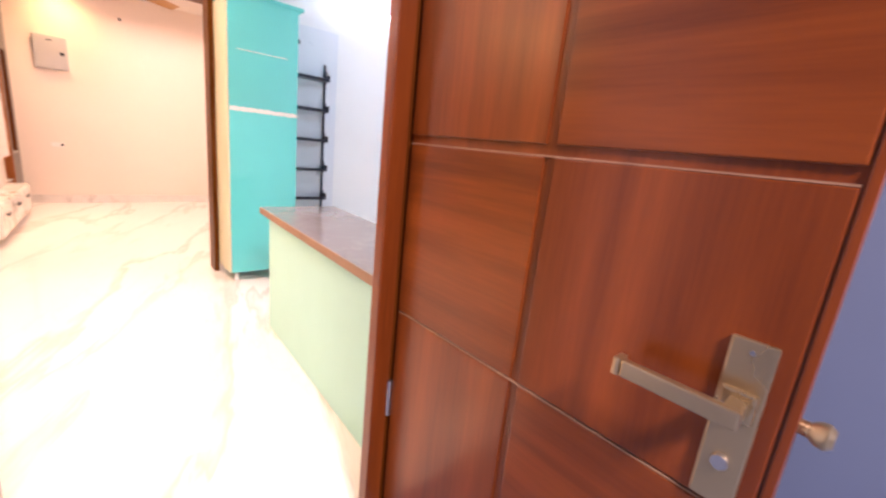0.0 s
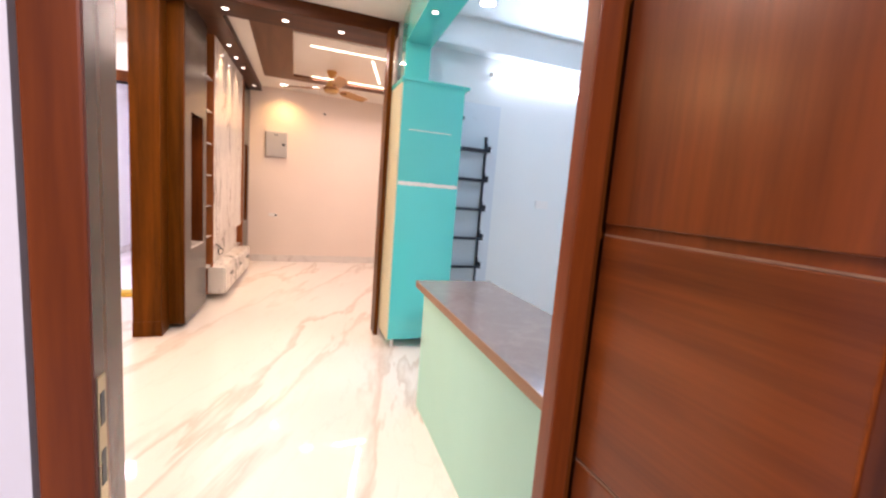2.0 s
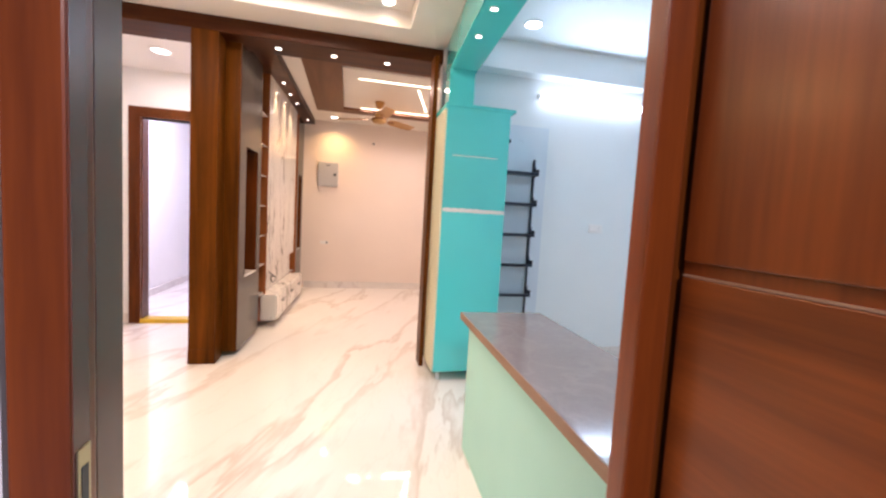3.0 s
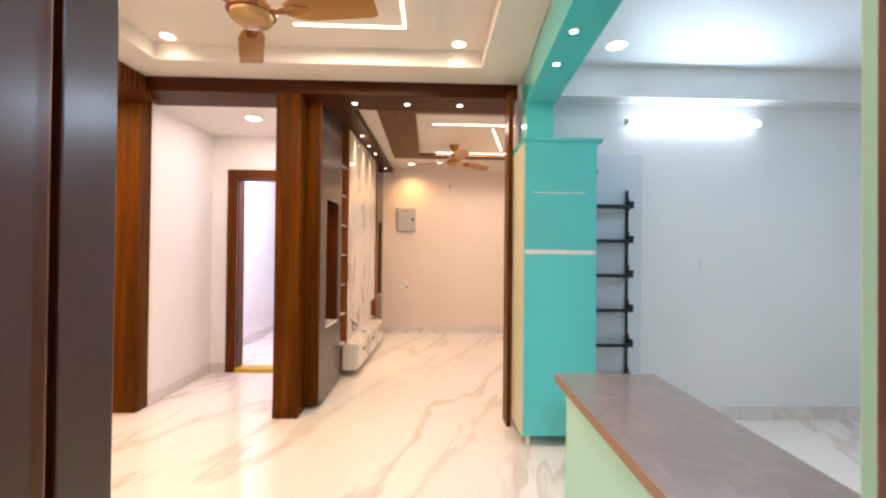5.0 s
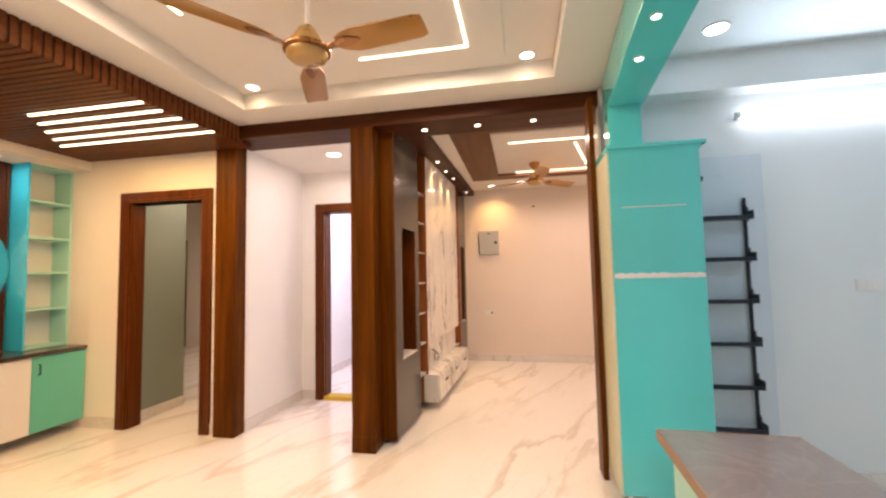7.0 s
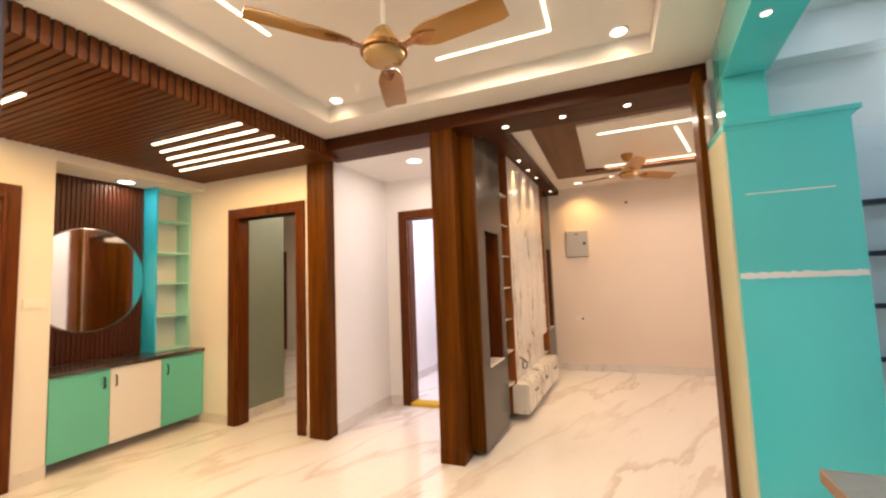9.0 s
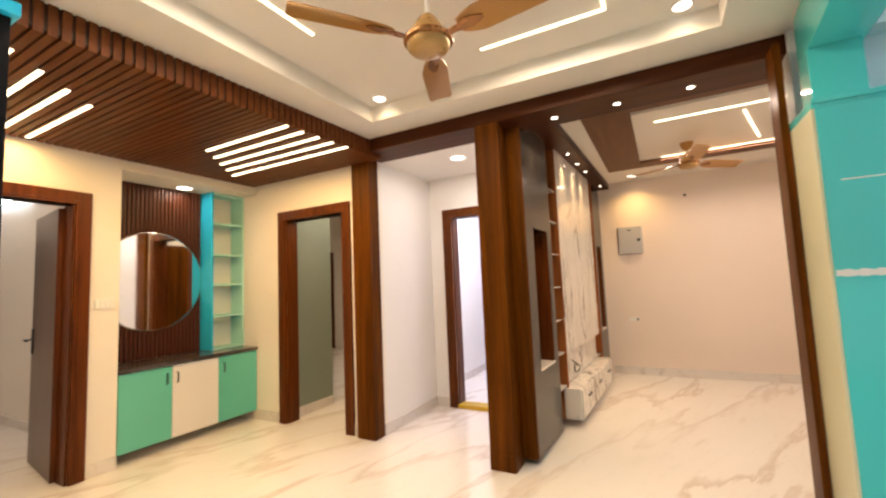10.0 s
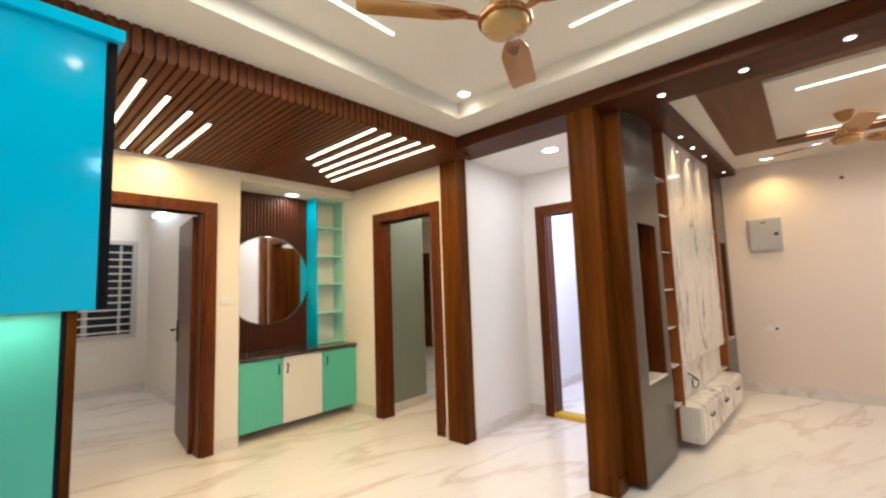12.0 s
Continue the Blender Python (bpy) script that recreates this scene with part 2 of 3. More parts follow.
# ---- building helpers ----
def add_box(bm, x0, x1, y0, y1, z0, z1):
    vs = [bm.verts.new(p) for p in ((x0, y0, z0), (x1, y0, z0), (x1, y1, z0), (x0, y1, z0), (x0, y0, z1), (x1, y0, z1), (x1, y1, z1), (x0, y1, z1))]
    for f in ((3, 2, 1, 0), (4, 5, 6, 7), (0, 1, 5, 4), (1, 2, 6, 5), (2, 3, 7, 6), (3, 0, 4, 7)):
        bm.faces.new([vs[k] for k in f])


def boxes(*bs, bevel=0.0):
    bm = bmesh.new()
    for b in bs:
        x0, x1, y0, y1, z0, z1 = b
        add_box(bm, min(x0, x1), max(x0, x1), min(y0, y1), max(y0, y1), min(z0, z1), max(z0, z1))
    if bevel:
        bmesh.ops.bevel(bm, geom=list(bm.edges), offset=bevel, segments=2, profile=0.6, affect="EDGES", clamp_overlap=True)
    return bm


def turned(profile, seg=32, centre=(0, 0, 0), axis="z"):
    """A turned solid from (radius, height) pairs."""
    bm = bmesh.new()
    rings = []
    for r, h in profile:
        ring = []
        for k in range(seg):
            a = 2 * math.pi * k / seg
            p = (r * math.cos(a), r * math.sin(a), h)
            if axis == "x":
                p = (h, p[0], p[1])
            elif axis == "y":
                p = (p[0], h, p[1])
            ring.append(bm.verts.new([p[i] + centre[i] for i in range(3)]))
        rings.append(ring)
    for a, b in zip(rings, rings[1:]):
        for k in range(seg):
            bm.faces.new((a[k], a[(k + 1) % seg], b[(k + 1) % seg], b[k]))
    bm.faces.new(rings[0][::-1])
    bm.faces.new(rings[-1])
    bmesh.ops.recalc_face_normals(bm, faces=list(bm.faces))
    return bm


def tube(points, radius, seg=10):
    """A round bar along a line of points."""
    bm = bmesh.new()
    pts = [Vector(p) for p in points]
    rings = []
    for k, p in enumerate(pts):
        d = (pts[min(k + 1, len(pts) - 1)] - pts[max(k - 1, 0)]).normalized()
        u = d.orthogonal().normalized()
        w = d.cross(u)
        rings.append([bm.verts.new(p + radius * (math.cos(2 * math.pi * s / seg) * u + math.sin(2 * math.pi * s / seg) * w)) for s in range(seg)])
    for a, b in zip(rings, rings[1:]):
        best = min(range(seg), key=lambda o: (a[0].co - b[o].co).length)
        for s in range(seg):
            bm.faces.new((a[s], a[(s + 1) % seg], b[(best + s + 1) % seg], b[(best + s) % seg]))
    bm.faces.new(rings[0][::-1])
    bm.faces.new(rings[-1])
    bmesh.ops.recalc_face_normals(bm, faces=list(bm.faces))
    return bm


def mesh_ob(name, bm, material, smooth=False):
    me = bpy.data.meshes.new(name)
    bm.to_mesh(me)
    bm.free()
    me.materials.append(material)
    if smooth:
        for p in me.polygons:
            p.use_smooth = True
        me.set_sharp_from_angle(angle=radians(40))
    return new(name, me)


def part(name, bm, material, parent, label="", smooth=False):
    ob = mesh_ob(name, bm, material, smooth)
    ob.parent = parent
    if label:
        ob["label"] = label
    return ob


def thing(name, m, label, category, group="", kind=""):
    ob = new(name)
    ob.empty_display_size = 0.1
    ob.matrix_world = m
    return tagged(ob, label, category, group, kind)


def structure(name, bm, material, label="", smooth=False):
    return tagged(mesh_ob(name, bm, material, smooth), label, "", "", "structure")


# ---- floors and walls ----
def pierced(x0, x1, y0, y1, door0, door1, head, top):
    """One wall along x with a doorway cut out of it."""
    bm = bmesh.new()
    line = ((x0, 0), (door0, 0), (door0, head), (door1, head), (door1, 0), (x1, 0), (x1, top), (x0, top))
    front = [bm.verts.new((x, y0, z)) for x, z in line]
    back = [bm.verts.new((x, y1, z)) for x, z in line]
    bm.faces.new(front)
    bm.faces.new(back[::-1])
    for k in range(8):
        bm.faces.new((front[k], back[k], back[(k + 1) % 8], front[(k + 1) % 8]))
    bmesh.ops.recalc_face_normals(bm, faces=list(bm.faces))
    return bm


structure("floor", boxes((-7.2, 4.4, 0.85, 8.4, -0.12, 0.0)), FLOOR, "glossy white marble floor with soft brown veins")
structure("corridor_floor", boxes((-2.2, 2.3, -2.6, 0.85, -0.12, -0.004)), CORRIDOR, "grey tiled corridor floor outside the entrance")
structure("wall_entrance", pierced(-3.5, 4.4, 0.85, 0.98, 0.185, 1.150, 2.17, 2.95), WHITE, "white painted wall round the entrance door")
structure("wall_corridor", boxes((-2.2, 2.3, -2.75, -2.6, 0, 2.95), (-2.35, -2.2, -2.6, 0.85, 0, 2.95), (2.3, 2.45, -2.6, 0.85, 0, 2.95)), CORRIDOR, "bluish grey corridor walls")
structure("corridor_ceiling", boxes((-2.35, 2.45, -2.75, 0.85, 2.95, 3.05)), CEIL)
structure("wall_west", boxes((-3.5, -3.35, 0.98, 1.44, 0, 2.95), (-3.5, -3.35, 2.34, 2.645, 0, 2.95), (-3.5, -3.35, 1.44, 2.34, 2.08, 2.95),
          (-3.5, -3.35, 2.645, 3.94, 2.43, 2.95), (-3.9, -3.77, 2.5, 3.94, 0, 2.95), (-3.77, -3.5, 2.51, 2.645, 0, 2.95), (-3.77, -3.5, 2.645, 3.94, 2.43, 2.60)), CREAM, "cream painted dining wall with a deep niche")
structure("wall_dining", pierced(-5.2, -1.83, 3.94, 4.08, -2.88, -2.1, 2.08, 2.95), CREAM, "cream painted wall beside the slatted ceiling")
structure("wall_return", boxes((-1.85, -1.735, 4.03, 4.08, 0, 2.95)), CREAM, "narrow cream wall return beside the passage")
structure("wall_passage", boxes((-1.85, -1.735, 4.08, 5.02, 0, 2.95)), WHITE, "white side wall of the short passage")
structure("wall_passage_end", pierced(-2.7, -0.42, 5.02, 5.15, -1.465, -0.68, 2.08, 2.95), WHITE, "white end wall of the passage with a doorway")
structure("wall_far", boxes((-0.8, 3.6, 7.2, 7.35, 0, 2.95)), PEACHWALL, "cream painted end wall of the living room")
structure("wall_living_east", boxes((3.45, 3.6, 3.86, 7.2, 0, 2.95)), CREAM)
structure("wall_kitchen", boxes((1.30, 4.4, 3.72, 3.86, 0, 2.95)), KITCHEN_WALL, "pale blue white kitchen wall")
structure("wall_kitchen_east", boxes((4.25, 4.4, 0.98, 3.72, 0, 2.95)), KITCHEN_WALL)
structure("kitchen_wall_beam", boxes((1.46, 4.25, 3.58, 3.72, 2.51, 2.75)), KITCHEN_WALL, "boxed white beam under the kitchen ceiling")
structure("main_ceiling", boxes((-7.2, 4.4, 0.85, 8.4, 2.95, 3.05)), CEIL)

# side rooms
structure("wall_bedroom", boxes((-7.07, -6.92, -1.4, 1.45, 0, 2.95), (-7.07, -6.92, 2.60, 2.87, 0, 2.95), (-7.07, -6.92, 1.45, 2.60, 0, 0.78), (-7.07, -6.92, 1.45, 2.60, 2.20, 2.95) ), CREAM, "cream bedroom wall round the window")
structure("wall_bedroom_north", boxes((-6.92, -3.9, 2.735, 2.87, 0, 2.95)), CREAM, "cream bedroom wall with the tube light")
structure("wall_bedroom_south", boxes((-6.92, -3.5, -1.5, -1.4, 0, 2.95)), CREAM)
structure("wall_bedroom_east", boxes((-3.5, -3.35, -1.5, 0.85, 0, 2.95)), CREAM)
structure("bedroom_floor", boxes((-7.2, -3.35, -1.5, 0.85, -0.12, -0.002)), FLOOR)
structure("bedroom_ceiling", boxes((-7.2, -3.35, -1.5, 0.85, 2.95, 3.05), (-6.92, -3.5, 0.85, 2.735, 2.85, 2.95)), CEIL)
structure("wall_side_room", boxes((-7.2, -7.05, 4.08, 8.25, 0, 2.95), (-7.05, -2.7, 8.1, 8.25, 0, 2.95), (-7.2, -5.2, 3.94, 4.08, 0, 2.95), (-2.7, -2.58, 5.15, 8.25, 0, 2.95), (-1.95, -1.852, 4.08, 5.02, 0, 2.95)), CREAM, "cream walls of the side room")
structure("wall_green", boxes((-3.6, -2.945, 4.082, 4.66, 0.10, 2.95)), GREYGREEN, "grey green painted wall beyond the doorway")
structure("wall_balcony", boxes((-2.05, -1.93, 5.15, 8.2, 0, 2.95), (-1.93, -0.8, 8.1, 8.2, 0, 2.95), (-0.8, -0.7, 5.15, 8.2, 0, 2.95)), WHITE, "white walls beyond the yellow threshold")

# ---- ceilings ----
structure("hall_ceiling", boxes((-1.78, -1.345, 0.98, 3.76, 2.655, 2.84), (0.974, 1.46, 0.98, 3.76, 2.655, 2.84), (-1.345, 0.974, 0.98, 1.23, 2.655, 2.84),
          (-1.345, 0.974, 3.47, 3.76, 2.655, 2.84), (-1.345, 0.974, 1.23, 3.47, 2.775, 2.84)), CEIL, "cream plaster tray ceiling with a recessed centre")
structure("tray_panel", boxes((-1.10, 0.66, 1.45, 3.32, 2.758, 2.777), bevel=0.002), CEIL, "shallow plaster panel in the tray ceiling")
structure("passage_ceiling", boxes((-1.735, -0.40, 3.95, 5.02, 2.55, 2.62), (-1.93, -0.8, 5.15, 8.1, 2.80, 2.9)), WHITE)
structure("kitchen_ceiling", boxes((1.46, 4.25, 0.98, 3.72, 2.745, 2.80)), KITCHEN_WALL)
structure("living_ceiling", boxes((-0.55, 0.09, 3.95, 7.2, 2.675, 2.84), (0.09, 3.45, 6.44, 7.2, 2.675, 2.84), (0.46, 3.45, 4.49, 6.22, 2.75, 2.84)), CEIL, "cream living room tray ceiling")
structure("living_tray_panel", boxes((0.450, 3.45, 4.64, 6.23, 2.692, 2.752)), CEIL, "lowered plaster panel in the living ceiling")
structure("living_ceiling_border", boxes((0.09, 0.46, 3.95, 6.44, 2.66, 2.84), (0.46, 3.45, 3.95, 4.49, 2.66, 2.84), (0.46, 3.45, 6.22, 6.44, 2.66, 2.84)), BROWNLAM, "brown laminate border of the living ceiling")

# slatted dining ceiling, with its upright edge
def fascia_x(y):
    """The edge of the slatted ceiling runs slightly askew to the walls."""
    return -1.605 - 0.04 * (3.76 - y)


bm = boxes((-3.35, -1.620, 0.98, 3.94, 2.532, 2.652))
for v in bm.verts:
    if v.co.x > -2:
        v.co.x = fascia_x(v.co.y) - 0.012
structure("slat_ceiling_backing", bm, SLATBACK)
bm = bmesh.new()
y = 1.0
while y < 3.90:
    add_box(bm, -3.348, fascia_x(y), y, y + 0.035, 2.51, 2.545)
    add_box(bm, fascia_x(y) - 0.04, fascia_x(y), y, y + 0.035, 2.545, 2.654)
    y += 0.0479
structure("slatted_ceiling", bm, SLAT, "dark walnut slatted ceiling over the dining area")
structure("beam", boxes((-1.83, 1.31, 3.76, 4.10, 2.545, 2.95), bevel=0.004), WALNUT_X, "dark walnut clad beam across the hall")
structure("column", boxes((-1.930, -1.730, 3.885, 4.03, 0, 2.546), bevel=0.004), WALNUT, "dark walnut clad column at the passage corner")

# ---- light fittings ----
def led_strip(x0, x1, y0, y1, z, group, mat=None):
    ob = thing("led_strip", pose((x0 + x1) / 2, (y0 + y1) / 2, z), "slim warm white LED strip set in the ceiling", "light strip", group)
    hx, hy = abs(x1 - x0) / 2, abs(y1 - y0) / 2
    part("diffuser", boxes((-hx, hx, -hy, hy, -0.006, 0.004), bevel=0.002), mat or LED_WARM, ob, "glowing diffuser")
    part("channel", boxes((-hx - 0.004, hx + 0.004, -hy - 0.004, hy + 0.004, 0.001, 0.012)), STEEL, ob)
    return ob


g = "strips in the slatted ceiling"
for yy, xa, xb in ((1.580, -1.955, -2.90), (1.728, -2.085, -3.25), (1.883, -2.225, -3.27), (2.035, -2.352, -3.28),
                   (2.895, -1.655, -2.58), (3.037, -1.655, -2.70), (3.18, -1.64, -2.835), (3.325, -1.635, -2.955), (3.47, -1.615, -3.085)):
    led_strip(xb, xa, yy - 0.011, yy + 0.011, 2.507, g)
g = "strips in the tray ceiling"
led_strip(-0.27, 0.441, 3.139, 3.155, 2.756, g)
led_strip(0.425, 0.441, 2.45, 3.134, 2.756, g)
led_strip(-1.015, -0.999, 1.62, 2.51, 2.756, g)
led_strip(-0.994, -0.27, 1.624, 1.640, 2.756, g)
g = "strips in the living ceiling"
led_strip(0.633, 2.2, 4.912, 4.928, 2.690, g)
led_strip(0.685, 2.2, 6.177, 6.193, 2.690, g)
led_strip(0.952, 1.912, 5.518, 5.536, 2.690, g).matrix_world = pose(1.432, 5.527, 2.690, 0, 0, 74.6)


def downlight(x, y, z, r, group, glow_mat=None):
    ob = thing("downlight", pose(x, y, z), "round recessed white ceiling downlight, lit", "downlight", group)
    part("rim", turned([(r, 0.004), (r, -0.004), (r * 0.93, -0.007), (r * 0.80, -0.006), (r * 0.78, 0.004)], 32), PLASTIC, ob, "", True)
    part("lens", turned([(r * 0.79, 0.003), (r * 0.79, -0.0055), (r * 0.5, -0.0065)], 28), glow_mat or SPOT_GLOW, ob, "glowing lens", True)
    return ob


for x, y in ((-1.20, 3.37), (0.80, 3.37), (-1.20, 1.36), (0.80, 1.36)):
    downlight(x, y, 2.775, 0.055, "tray downlights")
for x in (-0.023, 0.410, 0.849):
    downlight(x, 3.934, 2.545, 0.027, "beam spots")
downlight(-1.05, 4.40, 2.55, 0.085, "passage downlight")
downlight(-3.6, 3.30, 2.43, 0.085, "niche downlight")
downlight(0.33, 6.88, 2.675, 0.075, "living downlight")
downlight(1.875, 3.27, 2.745, 0.075, "kitchen downlight", LED_COOL)
for x, y in ((-0.195, 4.20), (-0.153, 5.093), (-0.14, 5.525), (-0.114, 5.931), (-0.07, 6.86)):
    downlight(x, y, 2.60, 0.021, "spots over the television wall")

tube_light = thing("tube_light", pose(2.68, 3.72, 2.35), "white tube light glowing on the kitchen wall", "tube light")
part("batten", boxes((-0.53, 0.53, -0.030, 0.0, -0.012, 0.012), bevel=0.003), PLASTIC, tube_light)
part("tube", turned([(0.022, -0.52), (0.026, -0.51), (0.026, 0.51), (0.022, 0.52)], 20, (0, -0.057, 0), "x"), LED_TUBE, tube_light, "glowing tube", True)
part("end_cap", boxes((-0.55, -0.52, -0.08, -0.04, -0.02, 0.02), bevel=0.003), PLASTIC, tube_light)
part("end_cap", boxes((0.52, 0.55, -0.08, -0.04, -0.02, 0.02), bevel=0.003), PLASTIC, tube_light)

# ---- teal portal of the kitchen ----
portal = thing("kitchen_portal", pose(1.125, 0.98, 0, 0, 0, -3.93), "glossy teal laminate portal framing the kitchen opening", "portal", "", "structure")
part("portal_beam", boxes((0, 0.215, 0.0, 2.66, 2.40, 2.70), bevel=0.003), TEAL, portal)
part("portal_post", boxes((0.0, 0.198, 2.46, 2.655, 2.101, 2.40), bevel=0.003), TEAL, portal)
part("portal_post", boxes((0.023, 0.180, 0.002, 0.03, 0, 2.40), bevel=0.003), PALEMINT, portal)
for yy in (1.50, 1.85, 1.15, 0.8):
    dl = downlight(1.09 + 0.107 + 0.0687 * yy, 0.98 + yy, 2.40, 0.023, "spots in the teal beam")

post = thing("trim_post", pose(1.236, 3.62, 0), "slim dark walnut trim post beside the tall cabinet", "post", "", "structure")
part("post_face", boxes((-0.034, 0.0, -0.02, 0.14, 0, 2.546), bevel=0.003), WALNUT, post)

# ---- tall kitchen cabinet with its pantry door and rack ----
cab = thing("tall_cabinet", pose(1.240, 3.27, 0), "tall glossy teal kitchen cabinet with beige side", "cabinet")
part("body", boxes((0.012, 0.506, 0.0, 0.44, 0.075, 2.062), bevel=0.003), TEAL, cab)
part("side_panel", boxes((0.0, 0.012, 0.004, 0.44, 0.075, 2.058), bevel=0.002), BEIGE_EDGE, cab, "beige side panel")
part("cornice", boxes((0.0, 0.522, -0.002, 0.44, 2.058, 2.076), (0.0, 0.545, -0.008, 0.44, 2.076, 2.100), bevel=0.003), TEAL, cab)
film = bmesh.new()
rnd = random.Random(4)
x = 0.016
while x < 0.500:
    w = rnd.uniform(0.008, 0.03)
    add_box(film, x, min(x + w, 0.503), -0.0016, 0.002, 1.309 - rnd.uniform(0, 0.004), 1.331 + rnd.uniform(0, 0.008))
    x += w
part("film_and_glint", film, OFFWHITE, cab, "ragged pale strip of protective film")
# thin pale strip painted as the reflection of a ceiling LED line
part("film_and_glint", boxes((0.07, 0.42, -0.0012, 0.002, 1.722, 1.727)), OFFWHITE, cab)
for lx in (0.06, 0.42):
    for ly in (0.06, 0.38):
        part("leg", turned([(0.017, 0.0), (0.019, 0.006), (0.015, 0.012), (0.015, 0.075)], 14, (lx, ly, 0)), OFFWHITE, cab, "", True)

rack = thing("pantry_rack", pose(1.757, 3.60, 0), "open pantry door with black pull-out tray rack", "pantry rack")
part("door_panel", boxes((0.0, 0.49, 0.03, 0.05, 0.10, 2.08), bevel=0.002), PANTRY, rack, "pale inner face of the open door")
for px in (0.014, 0.368):
    part("rail", boxes((px - 0.007, px + 0.007, 0.006, 0.028, 0.25, 1.80 if px > 0.1 else 1.74), bevel=0.002), BLACK, rack)
for k in range(6):
    z = 1.655 - 0.259 * k
    part("tray", boxes((0.004, 0.374, -0.075, 0.02, z, z + 0.006), (0.004, 0.374, -0.079, -0.073, z, z + 0.026), (0.368, 0.376, -0.075, 0.02, z, z + 0.055), bevel=0.0015), BLACK, rack)
    part("clip", boxes((0.362, 0.382, 0.0, 0.03, z - 0.01, z + 0.085), bevel=0.003), BLACK, rack)
part("stay", tube([(0.0, 0.0, 1.94), (0.10, -0.02, 1.93)], 0.008), BLACK, rack, "", True)
part("stay_joint", turned([(0.018, -0.014), (0.02, 0), (0.018, 0.014)], 14, (0.105, -0.02, 1.93)), BLACK, rack, "", True)

# ---- kitchen counter ----
counter = thing("kitchen_counter", pose(1.150, 1.02, 0, 0, 0, -2.4), "low mint counter with a grey brown polished stone top", "counter")
part("worktop", boxes((0.003, 0.475, 0.0, 1.428, 0.703, 0.742), bevel=0.003), GRANITE, counter, "grey brown polished stone top")
part("edge_strip", boxes((-0.002, 0.003, 0.0, 1.43, 0.705, 0.742), (0.003, 0.475, 1.428, 1.434, 0.705, 0.742)), PLYEDGE, counter, "raw brown edge")
part("front_panel", boxes((0.03, 0.05, 0.0, 1.345, 0.0, 0.703), bevel=0.002), PALEMINT, counter, "pale mint laminate panel")
part("end_panel", boxes((0.05, 0.44, 1.327, 1.345, 0.0, 0.703), bevel=0.002), PALEMINT, counter)
part("carcass", boxes((0.05, 0.44, 0.0, 1.327, 0.0, 0.703)), OFFWHITE, counter)

# ---- television wall ----
tv = thing("television_unit", pose(-0.298, 3.963, 0, 0, 0, -2.656), "television wall unit of marble, charcoal and wood", "wall unit")
# local x: out from the wall, local y: along it
part("back_board", boxes((-0.24, -0.13, -0.02, 3.25, 0.04, 2.60)), WALNUT, tv)
part("end_panel", boxes((-0.14, 0.0, -0.022, 0.0, 0.04, 2.60), bevel=0.003), WALNUT, tv, "walnut end panel")


def grey_panel(s0, s1, n0, n1):
    part("charcoal_panel", boxes((-0.13, 0.0, s0, n0, 0.04, 2.60), (-0.13, 0.0, n1, s1, 0.04, 2.60), (-0.13, 0.0, n0, n1, 0.04, 0.64), (-0.13, 0.0, n0, n1, 1.765, 2.60)), GREYLAM, tv, "glossy charcoal laminate panel with a tall niche")
    part("niche_back", boxes((-0.135, -0.12, n0, n1, 0.64, 1.765)), FRAMEWOOD, tv)
    part("niche_cheek", boxes((-0.12, -0.004, n1 - 0.008, n1 + 0.001, 0.655, 1.765)), FRAMEWOOD, tv, "reddish walnut niche lining")
    part("niche_light", turned([(0.012, 0.002), (0.012, -0.002), (0.008, -0.003)], 18, (-0.085, (n0 + n1) / 2, 1.7645)), SPOT_GLOW, tv, "small lit niche spot", True)
    part("niche_sill", boxes((-0.12, 0.004, n0, n1, 0.64, 0.655), bevel=0.002), TVMARBLE, tv, "small marble sill")


def soffit():
    ob = thing("tv_soffit", pose(-0.298, 3.963, 0, 0, 0, -2.0), "walnut soffit over the television wall", "soffit", "", "structure")
    part("soffit_board", boxes((-0.26, 0.192, 0.0, 3.24, 2.60, 2.69), bevel=0.003), WALNUT_X, ob)


soffit()
grey_panel(0.0, 0.66, 0.165, 0.55)
grey_panel(2.66, 3.225, 2.82, 3.12)
for s0, s1 in ((0.66, 0.90), (2.45, 2.66)):
    part("shelf_cheek", boxes((-0.115, 0.012, s1 - 0.012, s1 + 0.001, 0.06, 2.60)), SHELFWOOD, tv, "orange brown wooden cheek")
    part("shelf_back", boxes((-0.135, -0.115, s0, s1, 0.06, 2.60)), SHELFWOOD, tv)
    for k in range(7):
        z = 0.36 + 0.302 * k
        part("shelf", boxes((-0.115, -0.004, s0 + 0.002, s1 - 0.013, z, z + 0.011), bevel=0.002), TVMARBLE, tv, "marble faced shelf")
part("marble_panel", boxes((-0.10, 0.018, 0.90, 2.45, 0.645, 2.60), bevel=0.003), TVMARBLE, tv, "white marble panel with black veins")
part("marble_back", boxes((-0.12, -0.03, 0.90, 2.45, 0.08, 0.645)), TVMARBLE, tv)
drawer_box = part("drawer_box", boxes((-0.03, 0.122, 0.87, 2.50, 0.070, 0.345), bevel=0.004), TVMARBLE, tv, "floating marble drawer box")
for k in range(3):
    s0 = 0.89 + 0.535 * k
    d = part("drawer", boxes((0.122, 0.135, s0, s0 + 0.525, 0.078, 0.330), bevel=0.003), TVMARBLE, tv)
    part("handle", tube([(0.135, s0 + 0.21, 0.245), (0.150, s0 + 0.22, 0.24), (0.150, s0 + 0.31, 0.24), (0.135, s0 + 0.32, 0.245)], 0.007), BLACK, d, "dark metal pull", True)
